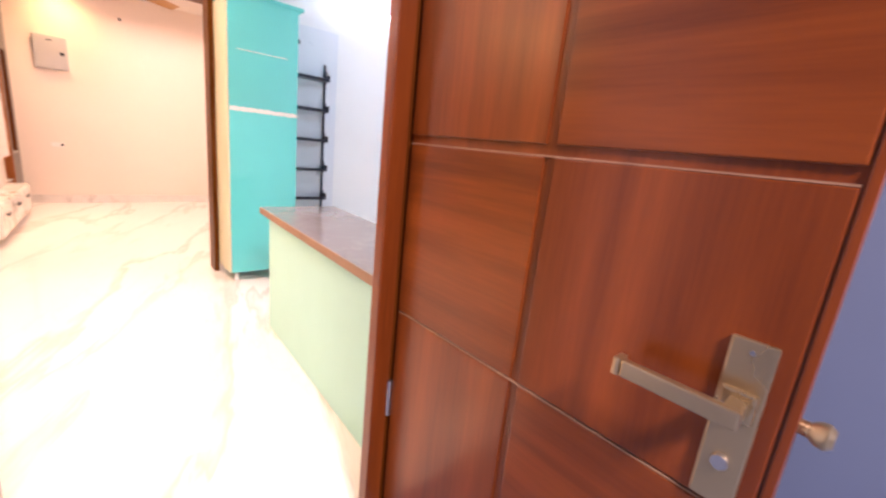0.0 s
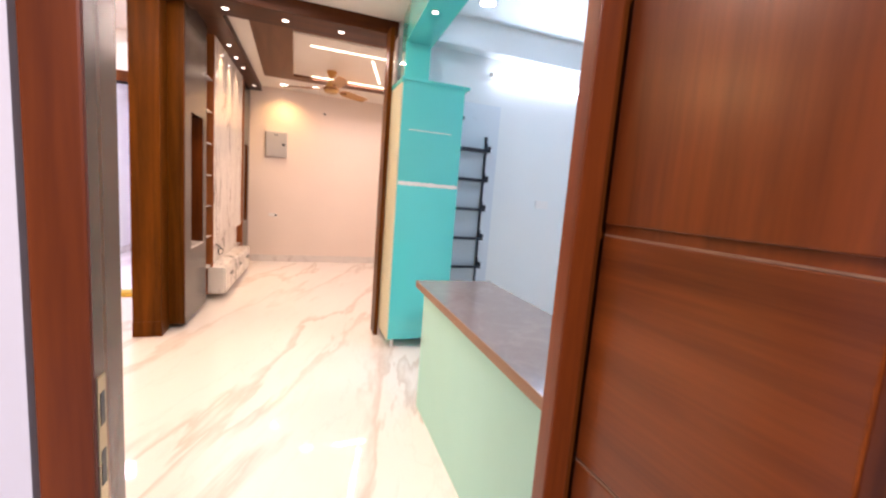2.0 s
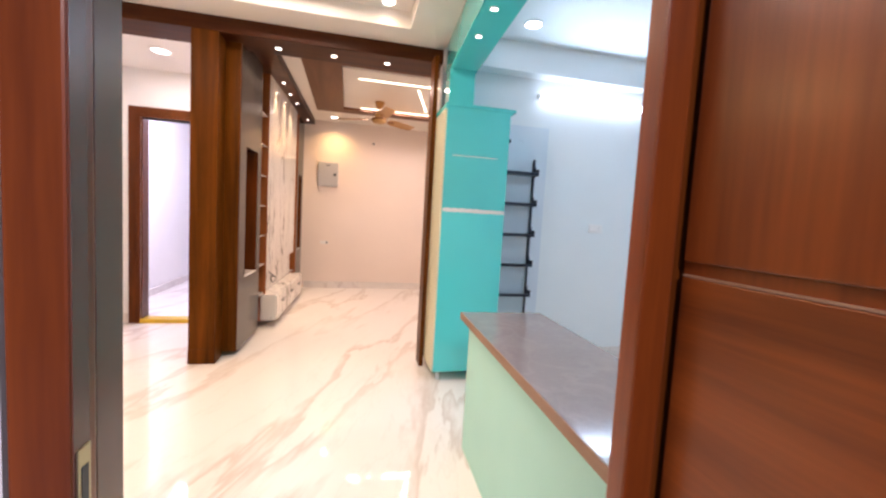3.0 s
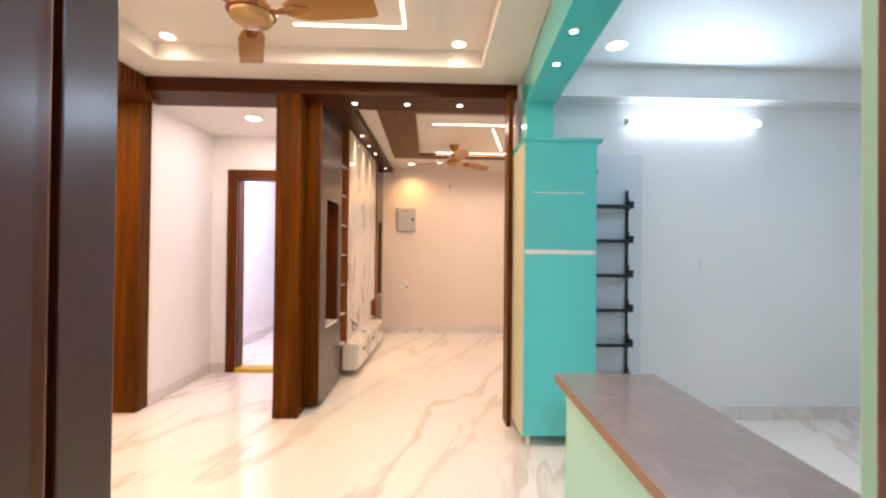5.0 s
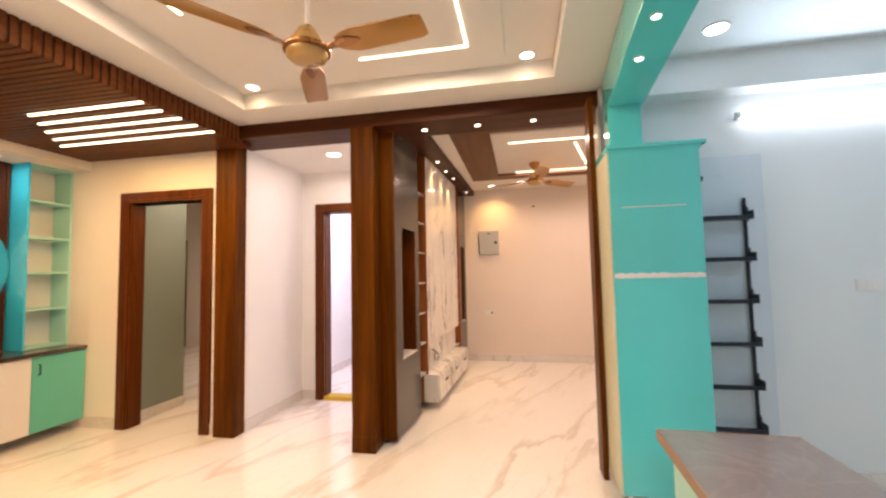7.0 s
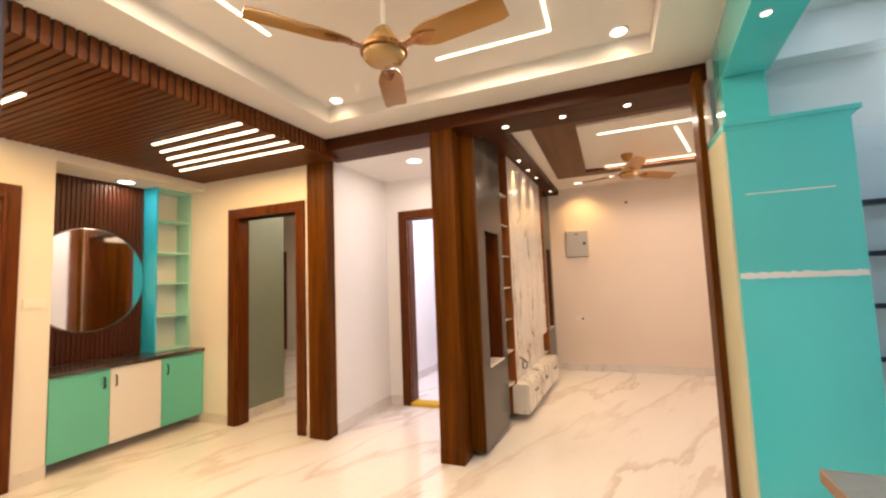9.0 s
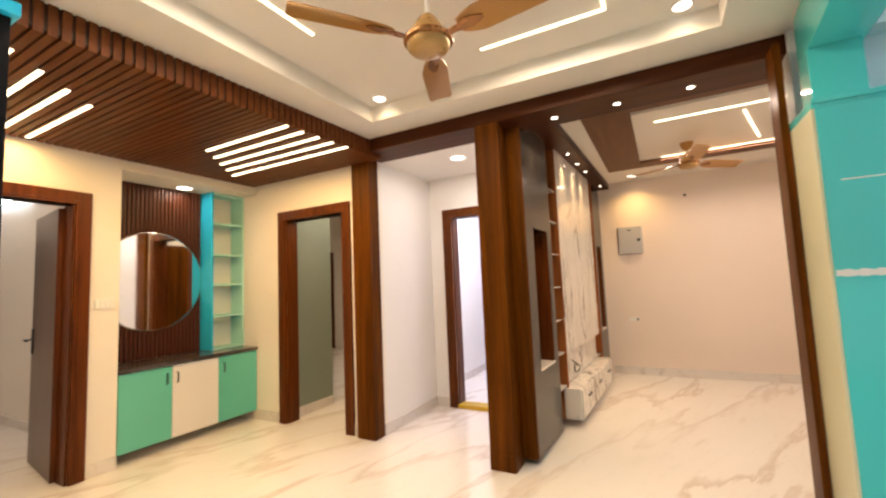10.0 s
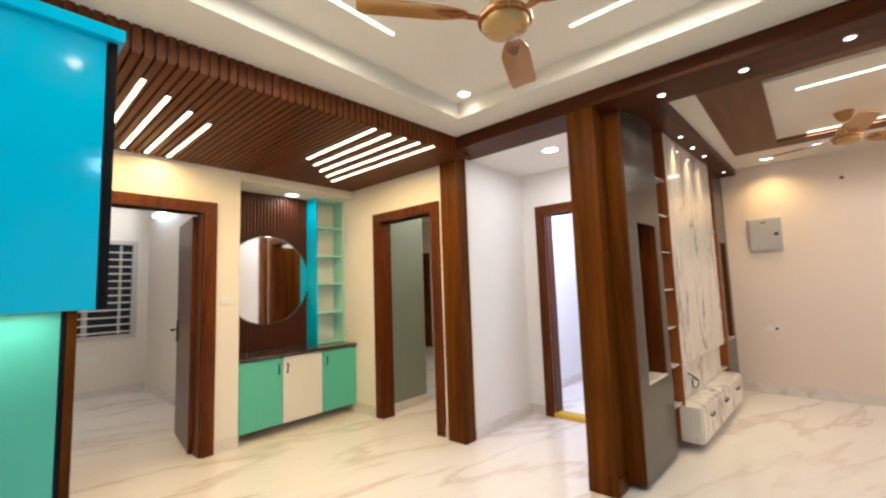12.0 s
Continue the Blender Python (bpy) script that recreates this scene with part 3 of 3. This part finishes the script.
ring = [(-0.012 + 0.004 * a, 1.28 + 0.085 * math.cos(a), 0.455 + 0.045 * math.sin(a)) for a in [k * 0.45 for k in range(15)]]
cable = thing("cable_coil", pose(-0.298, 3.963, 0, 0, 0, -2.656), "coiled black cable hanging from the marble wall", "cable")
part("coil", tube(ring + [(-0.03, 1.20, 0.545)], 0.006, 8), BLACK, cable, "", True)
pillar = thing("pillar", pose(-0.603, 3.763, 0), "square dark walnut clad pillar beside the television wall", "pillar", "", "structure")
part("shaft", boxes((0, 0.19, 0, 0.187, 0.12, 2.546), bevel=0.004), WALNUT, pillar)
part("plinth", boxes((-0.002, 0.192, -0.002, 0.189, 0, 0.12), bevel=0.003), WALNUT, pillar)
structure("wall_television", boxes((-0.56, -0.54, 3.95, 5.02, 0, 2.62)), WHITE)

# ---- niche with basin cabinet, mirror and shelves ----
slats = thing("slat_panel", pose(-3.768, 2.645, 0.765), "dark walnut fluted panel behind the round mirror", "wall panel")
part("backing", boxes((0, 0.010, 0, 0.915, 0, 1.665)), SLATBACK, slats)
flute_mesh = None
for k in range(25):
    if flute_mesh is None:
        fl = part("flute", boxes((0.0095, 0.024, 0.0, 0.027, 0.0, 1.664), bevel=0.004), SLATV, slats)
        flute_mesh = fl.data
    else:
        fl = new("flute", flute_mesh)
        fl.parent = slats
    fl.location = (0, 0.004 + 0.0365 * k, 0)

mirror = thing("round_mirror", pose(-3.742, 3.095, 1.495), "large round frameless mirror on the fluted panel", "mirror")
part("glass", turned([(0.462, 0.0), (0.466, 0.004), (0.462, 0.009)], 72, (0, 0, 0), "x"), MIRROR, mirror, "", True)
part("rim", turned([(0.470, -0.002), (0.474, 0.001), (0.470, 0.004)], 72, (0, 0, 0), "x"), STEEL, mirror, "", True)

shelves = thing("open_shelf", pose(-3.765, 3.565, 0.765), "narrow mint open shelf with white inner boards", "shelf")
part("side", boxes((0, 0.205, 0.0, 0.018, 0, 1.665), bevel=0.001), SKYTEAL, shelves, "teal side panel")
part("side", boxes((0, 0.205, 0.352, 0.372, 0, 1.665), bevel=0.001), PALEMINT, shelves)
part("back", boxes((0, 0.006, 0.018, 0.352, 0, 1.665)), OFFWHITE, shelves)
for k in range(6):
    z = (0.0, 0.34, 0.67, 0.985, 1.32, 1.645)[k]
    part("board", boxes((0.006, 0.205, 0.018, 0.352, z, z + 0.018), bevel=0.001), PALEMINT, shelves)

vanity = thing("vanity_cabinet", pose(-3.765, 2.648, 0), "floating mint and white cabinet under a dark stone top", "cabinet")
part("carcass", boxes((0.0, 0.40, 0.0, 1.288, 0.10, 0.725)), OFFWHITE, vanity)
part("top", boxes((0.0, 0.435, 0.0, 1.29, 0.728, 0.762), bevel=0.004), DARKSTONE, vanity, "dark granite top")
for k, (a, b, mt) in enumerate(((0.004, 0.418, MINT), (0.422, 0.853, OFFWHITE), (0.857, 1.286, MINT))):
    d = part("door", boxes((0.40, 0.418, a, b, 0.092, 0.722), bevel=0.002), mt, vanity, ("mint door", "white door", "mint door")[k])
    hy = (b - 0.045, a + 0.04, a + 0.05)[k]
    part("handle", tube([(0.418, hy, 0.66), (0.436, hy, 0.655), (0.436, hy, 0.575), (0.418, hy, 0.57)], 0.006), BLACK, d, "black bar handle", True)

# ---- doors ----
def door_frame(name, m, width, height, label):
    """Frame in the local xz plane, its face towards -y; origin at the left foot."""
    ob = thing(name, m, label, "door frame", "", "structure")
    w = 0.10
    part("jamb", boxes((0, w, -0.025, 0.14, 0, height), bevel=0.004), FRAMEWOOD, ob)
    part("jamb", boxes((width - w, width, -0.025, 0.14, 0, height), bevel=0.004), FRAMEWOOD, ob)
    part("head", boxes((w, width - w, -0.025, 0.14, height - w, height), bevel=0.004), FRAMEWOOD, ob)
    part("stop", boxes((w, w + 0.014, 0.0, 0.139, 0, height - w), bevel=0.002), FRAMEWOOD, ob)
    part("stop", boxes((width - w - 0.014, width - w, 0.0, 0.139, 0, height - w), bevel=0.002), FRAMEWOOD, ob)
    part("bead", boxes((0.066, 0.074, -0.030, -0.024, 0, height - 0.066)), FRAMEWOOD, ob)
    part("bead", boxes((width - 0.074, width - 0.066, -0.030, -0.024, 0, height - 0.066)), FRAMEWOOD, ob)
    part("bead", boxes((0.074, width - 0.074, -0.030, -0.024, height - 0.074, height - 0.066)), FRAMEWOOD, ob)
    return ob


door_frame("door_2", pose(-3.35, 1.34, 0, 0, 0, 90), 1.10, 2.18, "brown polished wooden frame of the bedroom door")
door_frame("door_3", pose(-2.98, 3.94, 0), 0.98, 2.18, "brown polished wooden frame of the side room")
door_frame("door_4", pose(-1.567, 5.02, 0), 0.99, 2.18, "brown polished wooden frame of the balcony door")
door_frame("door_5", pose(-6.98, 8.1, 0), 0.88, 2.18, "dark brown wooden door frame at the far end of the side room")
structure("door_5_leaf", boxes((-6.88, -6.2, 8.06, 8.098, 0.005, 2.08), bevel=0.003), WALNUT, "closed dark brown door leaf")
structure("threshold", boxes((-1.467, -0.677, 4.992, 5.14, 0, 0.042), bevel=0.004), YELLOW, "yellow painted door threshold")

# ---- entrance door ----
entrance = thing("door_1", pose(0, 0, 0), "polished brown wooden entrance door frame with dark lining", "door frame", "", "structure")
part("jamb", boxes((0.198, 0.262, 0.838, 0.892, 0, 2.17), bevel=0.004), TEAK, entrance)
part("jamb", boxes((0.185, 0.240, 0.892, 0.912, 0, 2.17), bevel=0.003), TEAK, entrance)
part("lining", boxes((0.180, 0.250, 0.914, 0.986, 0, 2.17), bevel=0.003), LINING, entrance, "dark brown laminate lining")
part("jamb", boxes((1.040, 1.096, 0.838, 0.880, 0, 2.17), bevel=0.004), TEAK, entrance)
part("lining", boxes((1.146, 1.152, 0.882, 0.986, 0, 2.17), bevel=0.003), LINING, entrance)
# dark filler strip standing for the shadow between jamb and leaf
part("rebate", boxes((1.0965, 1.20, 0.842, 0.8495, 0, 2.17)), FRAMEWOOD, entrance, "dark strip standing for the shadowed gap behind the leaf")
part("head", boxes((0.198, 1.098, 0.838, 0.90, 2.10, 2.17), bevel=0.004), FRAMEWOOD, entrance)
part("head", boxes((0.25, 1.146, 0.902, 0.986, 2.12, 2.17)), LINING, entrance)
part("rebate_strip", boxes((0.2615, 0.2632, 0.842, 0.874, 0, 2.10)), LINING, entrance, "grey brown rebate strip")
strike = part("strike_plate", boxes((0.263, 0.2655, 0.846, 0.872, 0.70, 0.95), bevel=0.0008), BRASS, entrance, "brass strike plate")
part("strike_hole", boxes((0.2652, 0.2662, 0.852, 0.866, 0.875, 0.925)), BLACK, strike)
part("strike_hole", boxes((0.2652, 0.2662, 0.852, 0.866, 0.780, 0.835)), BLACK, strike)

leaf = thing("door_leaf", pose(1.102, 0.830, 0.008, 0, 0, -90), "open teak entrance door leaf with grooved panels", "door")
part("core", boxes((0.0, 0.89, 0.006, 0.038, 0, 2.10), bevel=0.002), TEAK, leaf)
for u0, u1 in ((0.004, 0.436), (0.458, 0.876)):
    for z0, z1 in ((0.004, 0.700), (0.708, 1.184), (1.208, 1.640), (1.662, 2.096)):
        part("panel", boxes((u0, u1, 0.0, 0.007, z0, z1), bevel=0.003), TEAK_X if (z0 == 0.708) == (u0 < 0.1) else TEAK, leaf, "raised teak panel")
for z in (0.7015, 1.1845):
    part("rail", boxes((0.004, 0.876, 0.0005, 0.006, z, z + 0.003)), PLYEDGE, leaf, "pale groove line")
part("edge_lipping", boxes((0.880, 0.892, 0.0, 0.038, 0, 2.10), bevel=0.002), TEAK, leaf)
handle = part("handle", boxes((0.800, 0.856, -0.009, 0.0, 0.715, 0.972), bevel=0.0035), BRASS, leaf, "antique brass lever handle")
part("rose", boxes((0.806, 0.850, -0.018, -0.008, 0.855, 0.900), bevel=0.004), BRASS, handle)
lever = boxes((0.818, 0.842, -0.060, -0.016, 0.866, 0.890), (0.685, 0.844, -0.066, -0.052, 0.864, 0.892), bevel=0.004)
part("lever", lever, BRASS, handle, "flat brass lever")
part("lever_tip", boxes((0.672, 0.6845, -0.067, -0.040, 0.863, 0.893), bevel=0.004), BRASS, handle)
part("keyhole", turned([(0.011, -0.018), (0.0125, -0.014), (0.0125, -0.008)], 18, (0.828, 0, 0.785), "y"), STEEL, handle, "", True)
part("screw", turned([(0.004, -0.0105), (0.0045, -0.0088)], 10, (0.828, 0, 0.955), "y"), STEEL, handle, "", True)
part("knob", turned([(0.010, -0.012), (0.011, 0.0), (0.017, 0.008), (0.018, 0.018), (0.012, 0.025)], 20, (0.903, 0.02, 0.872), "x"), BRASS, leaf, "brass latch knob", True)
part("hinge", turned([(0.008, 0.35), (0.009, 0.36), (0.009, 0.46), (0.008, 0.47)], 12, (-0.004, -0.004, 0)), STEEL, leaf, "", True)
part("hinge", turned([(0.008, 1.65), (0.009, 1.66), (0.009, 1.76), (0.008, 1.77)], 12, (-0.004, -0.004, 0)), STEEL, leaf, "", True)

# ---- shoe unit beside the entrance ----
shoe = thing("shoe_cabinet", pose(-0.875, 0.986, 0), "tall shoe unit, sky blue wall cabinet over mint panel", "cabinet")
part("upper_body", boxes((-0.34, -0.017, 0.0, 0.268, 1.332, 2.10), bevel=0.002), SKYTEAL, shoe)
part("upper_door", boxes((-0.016, 0.0, 0.004, 0.283, 1.325, 2.105), bevel=0.003), SKYTEAL, shoe, "glossy sky blue door")
part("side_panel", boxes((-0.34, -0.002, 0.285, 0.309, 1.327, 2.105), bevel=0.002), BLACKLAM, shoe, "black side panel")
part("cap", boxes((-0.34, 0.022, 0.0, 0.322, 2.105, 2.142), bevel=0.003), SKYTEAL, shoe)
part("lower_panel", boxes((-0.34, -0.155, 0.0, 0.229, 0.0, 1.325), bevel=0.002), MINT, shoe, "mint laminate lower panel")
part("end_edge", boxes((-0.34, -0.152, 0.230, 0.2405, 0.0, 1.325), bevel=0.002), BLACKLAM, shoe, "black edge strip")
part("end_post", boxes((-0.34, -0.153, 0.241, 0.265, 0.0, 1.325), bevel=0.003), WALNUT, shoe, "dark walnut end panel")

# ---- ceiling fans ----
def blade_mesh(r0, r1, w0, w1, pitch):
    """A slightly curved, twisted blade along +x."""
    bm = bmesh.new()
    rows = []
    n, m = 14, 6
    for i in range(n + 1):
        f = i / n
        r = r0 + (r1 - r0) * f
        w = w0 + (w1 - w0) * min(1, f * 4.5) ** 0.7
        if f > 0.93:
            w *= 1 - 0.16 * ((f - 0.93) / 0.07) ** 2
        row = []
        for j in range(m + 1):
            v = (j / m - 0.5) * w
            z = -math.tan(radians(pitch)) * v * (1 - 0.3 * f) - 0.18 * v * v / max(w, 0.01) * 1.0
            row.append((r, v, z))
        rows.append(row)
    top = [[bm.verts.new((x, v, z + 0.002)) for x, v, z in row] for row in rows]
    bot = [[bm.verts.new((x, v, z - 0.002)) for x, v, z in row] for row in rows]
    for i in range(n):
        for j in range(m):
            bm.faces.new((top[i][j], top[i + 1][j], top[i + 1][j + 1], top[i][j + 1]))
            bm.faces.new((bot[i][j + 1], bot[i + 1][j + 1], bot[i + 1][j], bot[i][j]))
        for j in (0, m):
            bm.faces.new((top[i][j], bot[i][j], bot[i + 1][j], top[i + 1][j]))
    for i in (0, n):
        for j in range(m):
            bm.faces.new((top[i][j], top[i][j + 1], bot[i][j + 1], bot[i][j]))
    bmesh.ops.recalc_face_normals(bm, faces=list(bm.faces))
    return bm


def bracket_mesh(pitch):
    """A waisted plate under the blade root, with a screwed lobe on each side."""
    bm = bmesh.new()
    lean = -math.tan(radians(pitch))
    rows = []
    for r, w, lift in ((0.080, 0.022, -0.010), (0.115, 0.015, -0.009), (0.145, 0.018, -0.007), (0.175, 0.025, -0.005), (0.205, 0.026, -0.005), (0.232, 0.019, -0.005), (0.262, 0.007, -0.004)):
        slope = lean if r > 0.15 else lean * 0.4
        rows.append([bm.verts.new((r, v, lift + slope * v - drop)) for v, drop in ((-w, 0), (w, 0), (w, 0.004), (-w, 0.004))])
    for p, q in zip(rows, rows[1:]):
        for k in range(4):
            bm.faces.new((p[k], p[(k + 1) % 4], q[(k + 1) % 4], q[k]))
    bm.faces.new(rows[0][::-1])
    bm.faces.new(rows[-1])
    bmesh.ops.recalc_face_normals(bm, faces=list(bm.faces))
    return bm


def ceiling_fan(x, y, hub, ceil, first, label, reach, pitch):
    fan = thing("ceiling_fan", pose(x, y, hub), label, "ceiling fan", "ceiling fans")
    part("bowl", turned([(0.012, -0.022), (0.052, -0.020), (0.078, -0.012), (0.090, 0.002), (0.092, 0.014), (0.088, 0.022)], 40), FANCREAM, fan, "pale gold motor bowl", True)
    part("band", turned([(0.090, 0.018), (0.103, 0.022), (0.106, 0.030), (0.103, 0.040), (0.080, 0.052)], 40), ROSEGOLD, fan, "", True)
    part("dome", turned([(0.078, 0.050), (0.070, 0.075), (0.054, 0.105), (0.036, 0.132), (0.018, 0.148), (0.012, 0.150)], 36), FANCREAM, fan, "", True)
    part("down_rod", turned([(0.010, 0.125), (0.010, ceil - hub - 0.06)], 14), PLASTIC, fan, "white down rod", True)
    part("canopy", turned([(0.018, ceil - hub - 0.085), (0.045, ceil - hub - 0.06), (0.062, ceil - hub - 0.02), (0.064, ceil - hub)], 30), GOLD, fan, "", True)
    for k in range(3):
        b = part("blade", blade_mesh(0.155, reach, 0.060, 0.122, pitch), GOLD, fan, "golden brown blade", True)
        b.matrix_local = pose(0, 0, 0.040, 0, 0, first + 120 * k)
        part("bracket", bracket_mesh(pitch), ROSEGOLD, b, "copper blade bracket", True)
    return fan


ceiling_fan(-0.193, 2.35, 2.335, 2.758, 113, "gold three bladed ceiling fan under the tray ceiling", 0.56, 15)
ceiling_fan(0.917, 5.78, 2.440, 2.692, -82, "gold three bladed ceiling fan in the living room", 0.62, 23)

# ---- bedroom door leaf, window ----
bleaf = thing("bedroom_door_leaf", pose(-3.505, 2.335, 0.008, 0, 0, -7.5), "grey brown bedroom door leaf standing open", "door")
part("board", boxes((-0.735, 0.0, -0.036, 0.0, 0, 2.06), bevel=0.002), DOORGREY, bleaf)
h = part("handle", boxes((-0.705, -0.662, -0.046, -0.036, 0.90, 1.11), bevel=0.002), BLACK, bleaf, "dark brass lever handle")
part("edge_strip", boxes((-0.010, 0.004, -0.040, 0.004, 0, 2.06), bevel=0.002), FRAMEWOOD, bleaf, "reddish brown hinge edge")
part("lever", tube([(-0.684, -0.04, 1.02), (-0.684, -0.09, 1.02), (-0.58, -0.093, 1.02)], 0.011), BLACK, h, "", True)

sleaf = thing("side_room_door_leaf", pose(-2.118, 4.09, 0.008), "dark walnut door leaf standing open in the side room", "door")
part("board", boxes((0.0, 0.036, 0.0, 0.70, 0, 2.03), bevel=0.003), WALNUT, sleaf)
for z0, z1 in ((0.15, 0.62), (0.72, 1.28), (1.38, 1.90)):
    part("panel", boxes((-0.006, 0.0, 0.12, 0.58, z0, z1), bevel=0.0025), WALNUT, sleaf, "raised walnut panel")

window = thing("window_1", pose(-6.92, 1.45, 0.78), "grey framed bedroom window with white grille bars", "window", "", "structure")
part("window_frame", boxes((-0.10, 0.02, 0.0, 0.06, 0, 1.42), (-0.10, 0.02, 1.09, 1.15, 0, 1.42), (-0.10, 0.02, 0.06, 1.09, 0, 0.06), (-0.10, 0.02, 0.06, 1.09, 1.36, 1.42), bevel=0.003), WINFRAME, window)
part("mullion", boxes((-0.08, 0.0, 0.54, 0.60, 0.06, 1.36), bevel=0.003), WINFRAME, window)
part("mullion", boxes((-0.08, -0.02, 0.94, 0.97, 0.06, 1.36), bevel=0.003), WINFRAME, window)
for k in range(12):
    z = 0.10 + 0.104 * k
    part("bar", tube([(0.006, 0.05, z), (0.006, 1.10, z)], 0.010, 8), PLASTIC, window, "", True)
part("pane", boxes((-0.062, -0.056, 0.06, 1.09, 0.06, 1.36)), NIGHT, window, "dark night pane")

bed_tube = thing("bedroom_tube_light", pose(-5.95, 2.735, 2.53), "white tube light glowing on the bedroom wall", "tube light")
part("batten", boxes((-0.53, 0.53, -0.03, 0.0, -0.012, 0.012), bevel=0.003), PLASTIC, bed_tube)
part("tube", turned([(0.018, -0.51), (0.020, -0.50), (0.020, 0.50), (0.018, 0.51)], 18, (0, -0.05, 0), "x"), LED_COOL, bed_tube, "glowing tube", True)

# ---- small wall fittings ----
def switch_plate(name, m, w, h, n, label):
    ob = thing(name, m, label, "switch")
    part("plate", boxes((-w / 2, w / 2, -0.009, 0.0, -h / 2, h / 2), bevel=0.003), PLASTIC, ob)
    for k in range(n):
        cx = -w / 2 + w * (k + 0.5) / n
        part("rocker", boxes((cx - w / n * 0.36, cx + w / n * 0.36, -0.013, -0.008, -h * 0.30, h * 0.30), bevel=0.0015), PLASTIC, ob)
    return ob


switch_plate("switch_plate", pose(2.835, 3.72, 1.235), 0.14, 0.08, 3, "white switch plate on the kitchen wall")
switch_plate("switch_plate", pose(-3.35, 2.54, 1.305, 0, 0, 90), 0.13, 0.075, 4, "white switch plate on the cream wall")
switch_plate("socket_plate", pose(-6.92, 2.08, 0.53, 0, 0, 90), 0.19, 0.085, 3, "white socket plate under the bedroom window")
socket = thing("wall_socket", pose(0.213, 7.2, 0.745), "small white wall socket on the end wall", "socket")
part("plate", boxes((-0.07, 0.055, -0.008, 0.0, -0.026, 0.026), bevel=0.002), PLASTIC, socket)
part("socket_face", boxes((0.02, 0.048, -0.012, -0.007, -0.014, 0.014), bevel=0.001), BLACK, socket)
hook = thing("wall_hook", pose(0.932, 7.2, 2.385), "small dark hook on the end wall", "hook")
part("stem", turned([(0.016, 0.0), (0.018, -0.01), (0.012, -0.03)], 16, (0, 0, 0), "y"), BLACK, hook, "", True)
meter = thing("distribution_box", pose(0.232, 7.2, 1.838), "grey metal distribution box on the cream wall", "distribution box")
part("box", boxes((-0.155, 0.155, -0.030, 0.0, -0.19, 0.19), bevel=0.005), PANELGREY, meter)
lid = part("lid", boxes((-0.143, 0.143, -0.038, -0.030, -0.178, 0.178), bevel=0.003), PANELGREY, meter)
part("catch", boxes((0.085, 0.125, -0.046, -0.038, -0.018, 0.018), bevel=0.002), BLACK, lid, "black catch")
part("name_bar", boxes((-0.03, 0.02, -0.0395, -0.038, 0.135, 0.148)), BLACK, lid)

# ---- skirtings ----
def skirting(x0, x1, y0, y1, h=0.10):
    structure("baseboard", boxes((x0, x1, y0, y1, 0, h), bevel=0.002), SKIRT, "polished grey white marble skirting")


skirting(-0.10, 3.45, 7.188, 7.2, 0.105)
skirting(-3.35, -3.338, 0.98, 1.34)
skirting(-3.35, -3.338, 2.44, 2.645)
skirting(-3.77, -3.758, 2.645, 3.94)
skirting(-3.758, -2.98, 3.928, 3.94)
skirting(-2.0, -1.931, 3.928, 3.94)
skirting(-1.735, -1.723, 4.032, 5.008)
skirting(-1.735, -1.567, 5.008, 5.02)
skirting(1.77, 4.25, 3.708, 3.72)
skirting(-6.92, -6.908, -1.4, 2.735)
skirting(-6.908, -3.9, 2.723, 2.735)
skirting(-3.605, -2.94, 4.082, 4.665, 0.10)
skirting(-1.93, -1.918, 5.15, 8.1)
skirting(-1.918, -0.8, 8.088, 8.1)
skirting(3.438, 3.45, 3.86, 7.188)
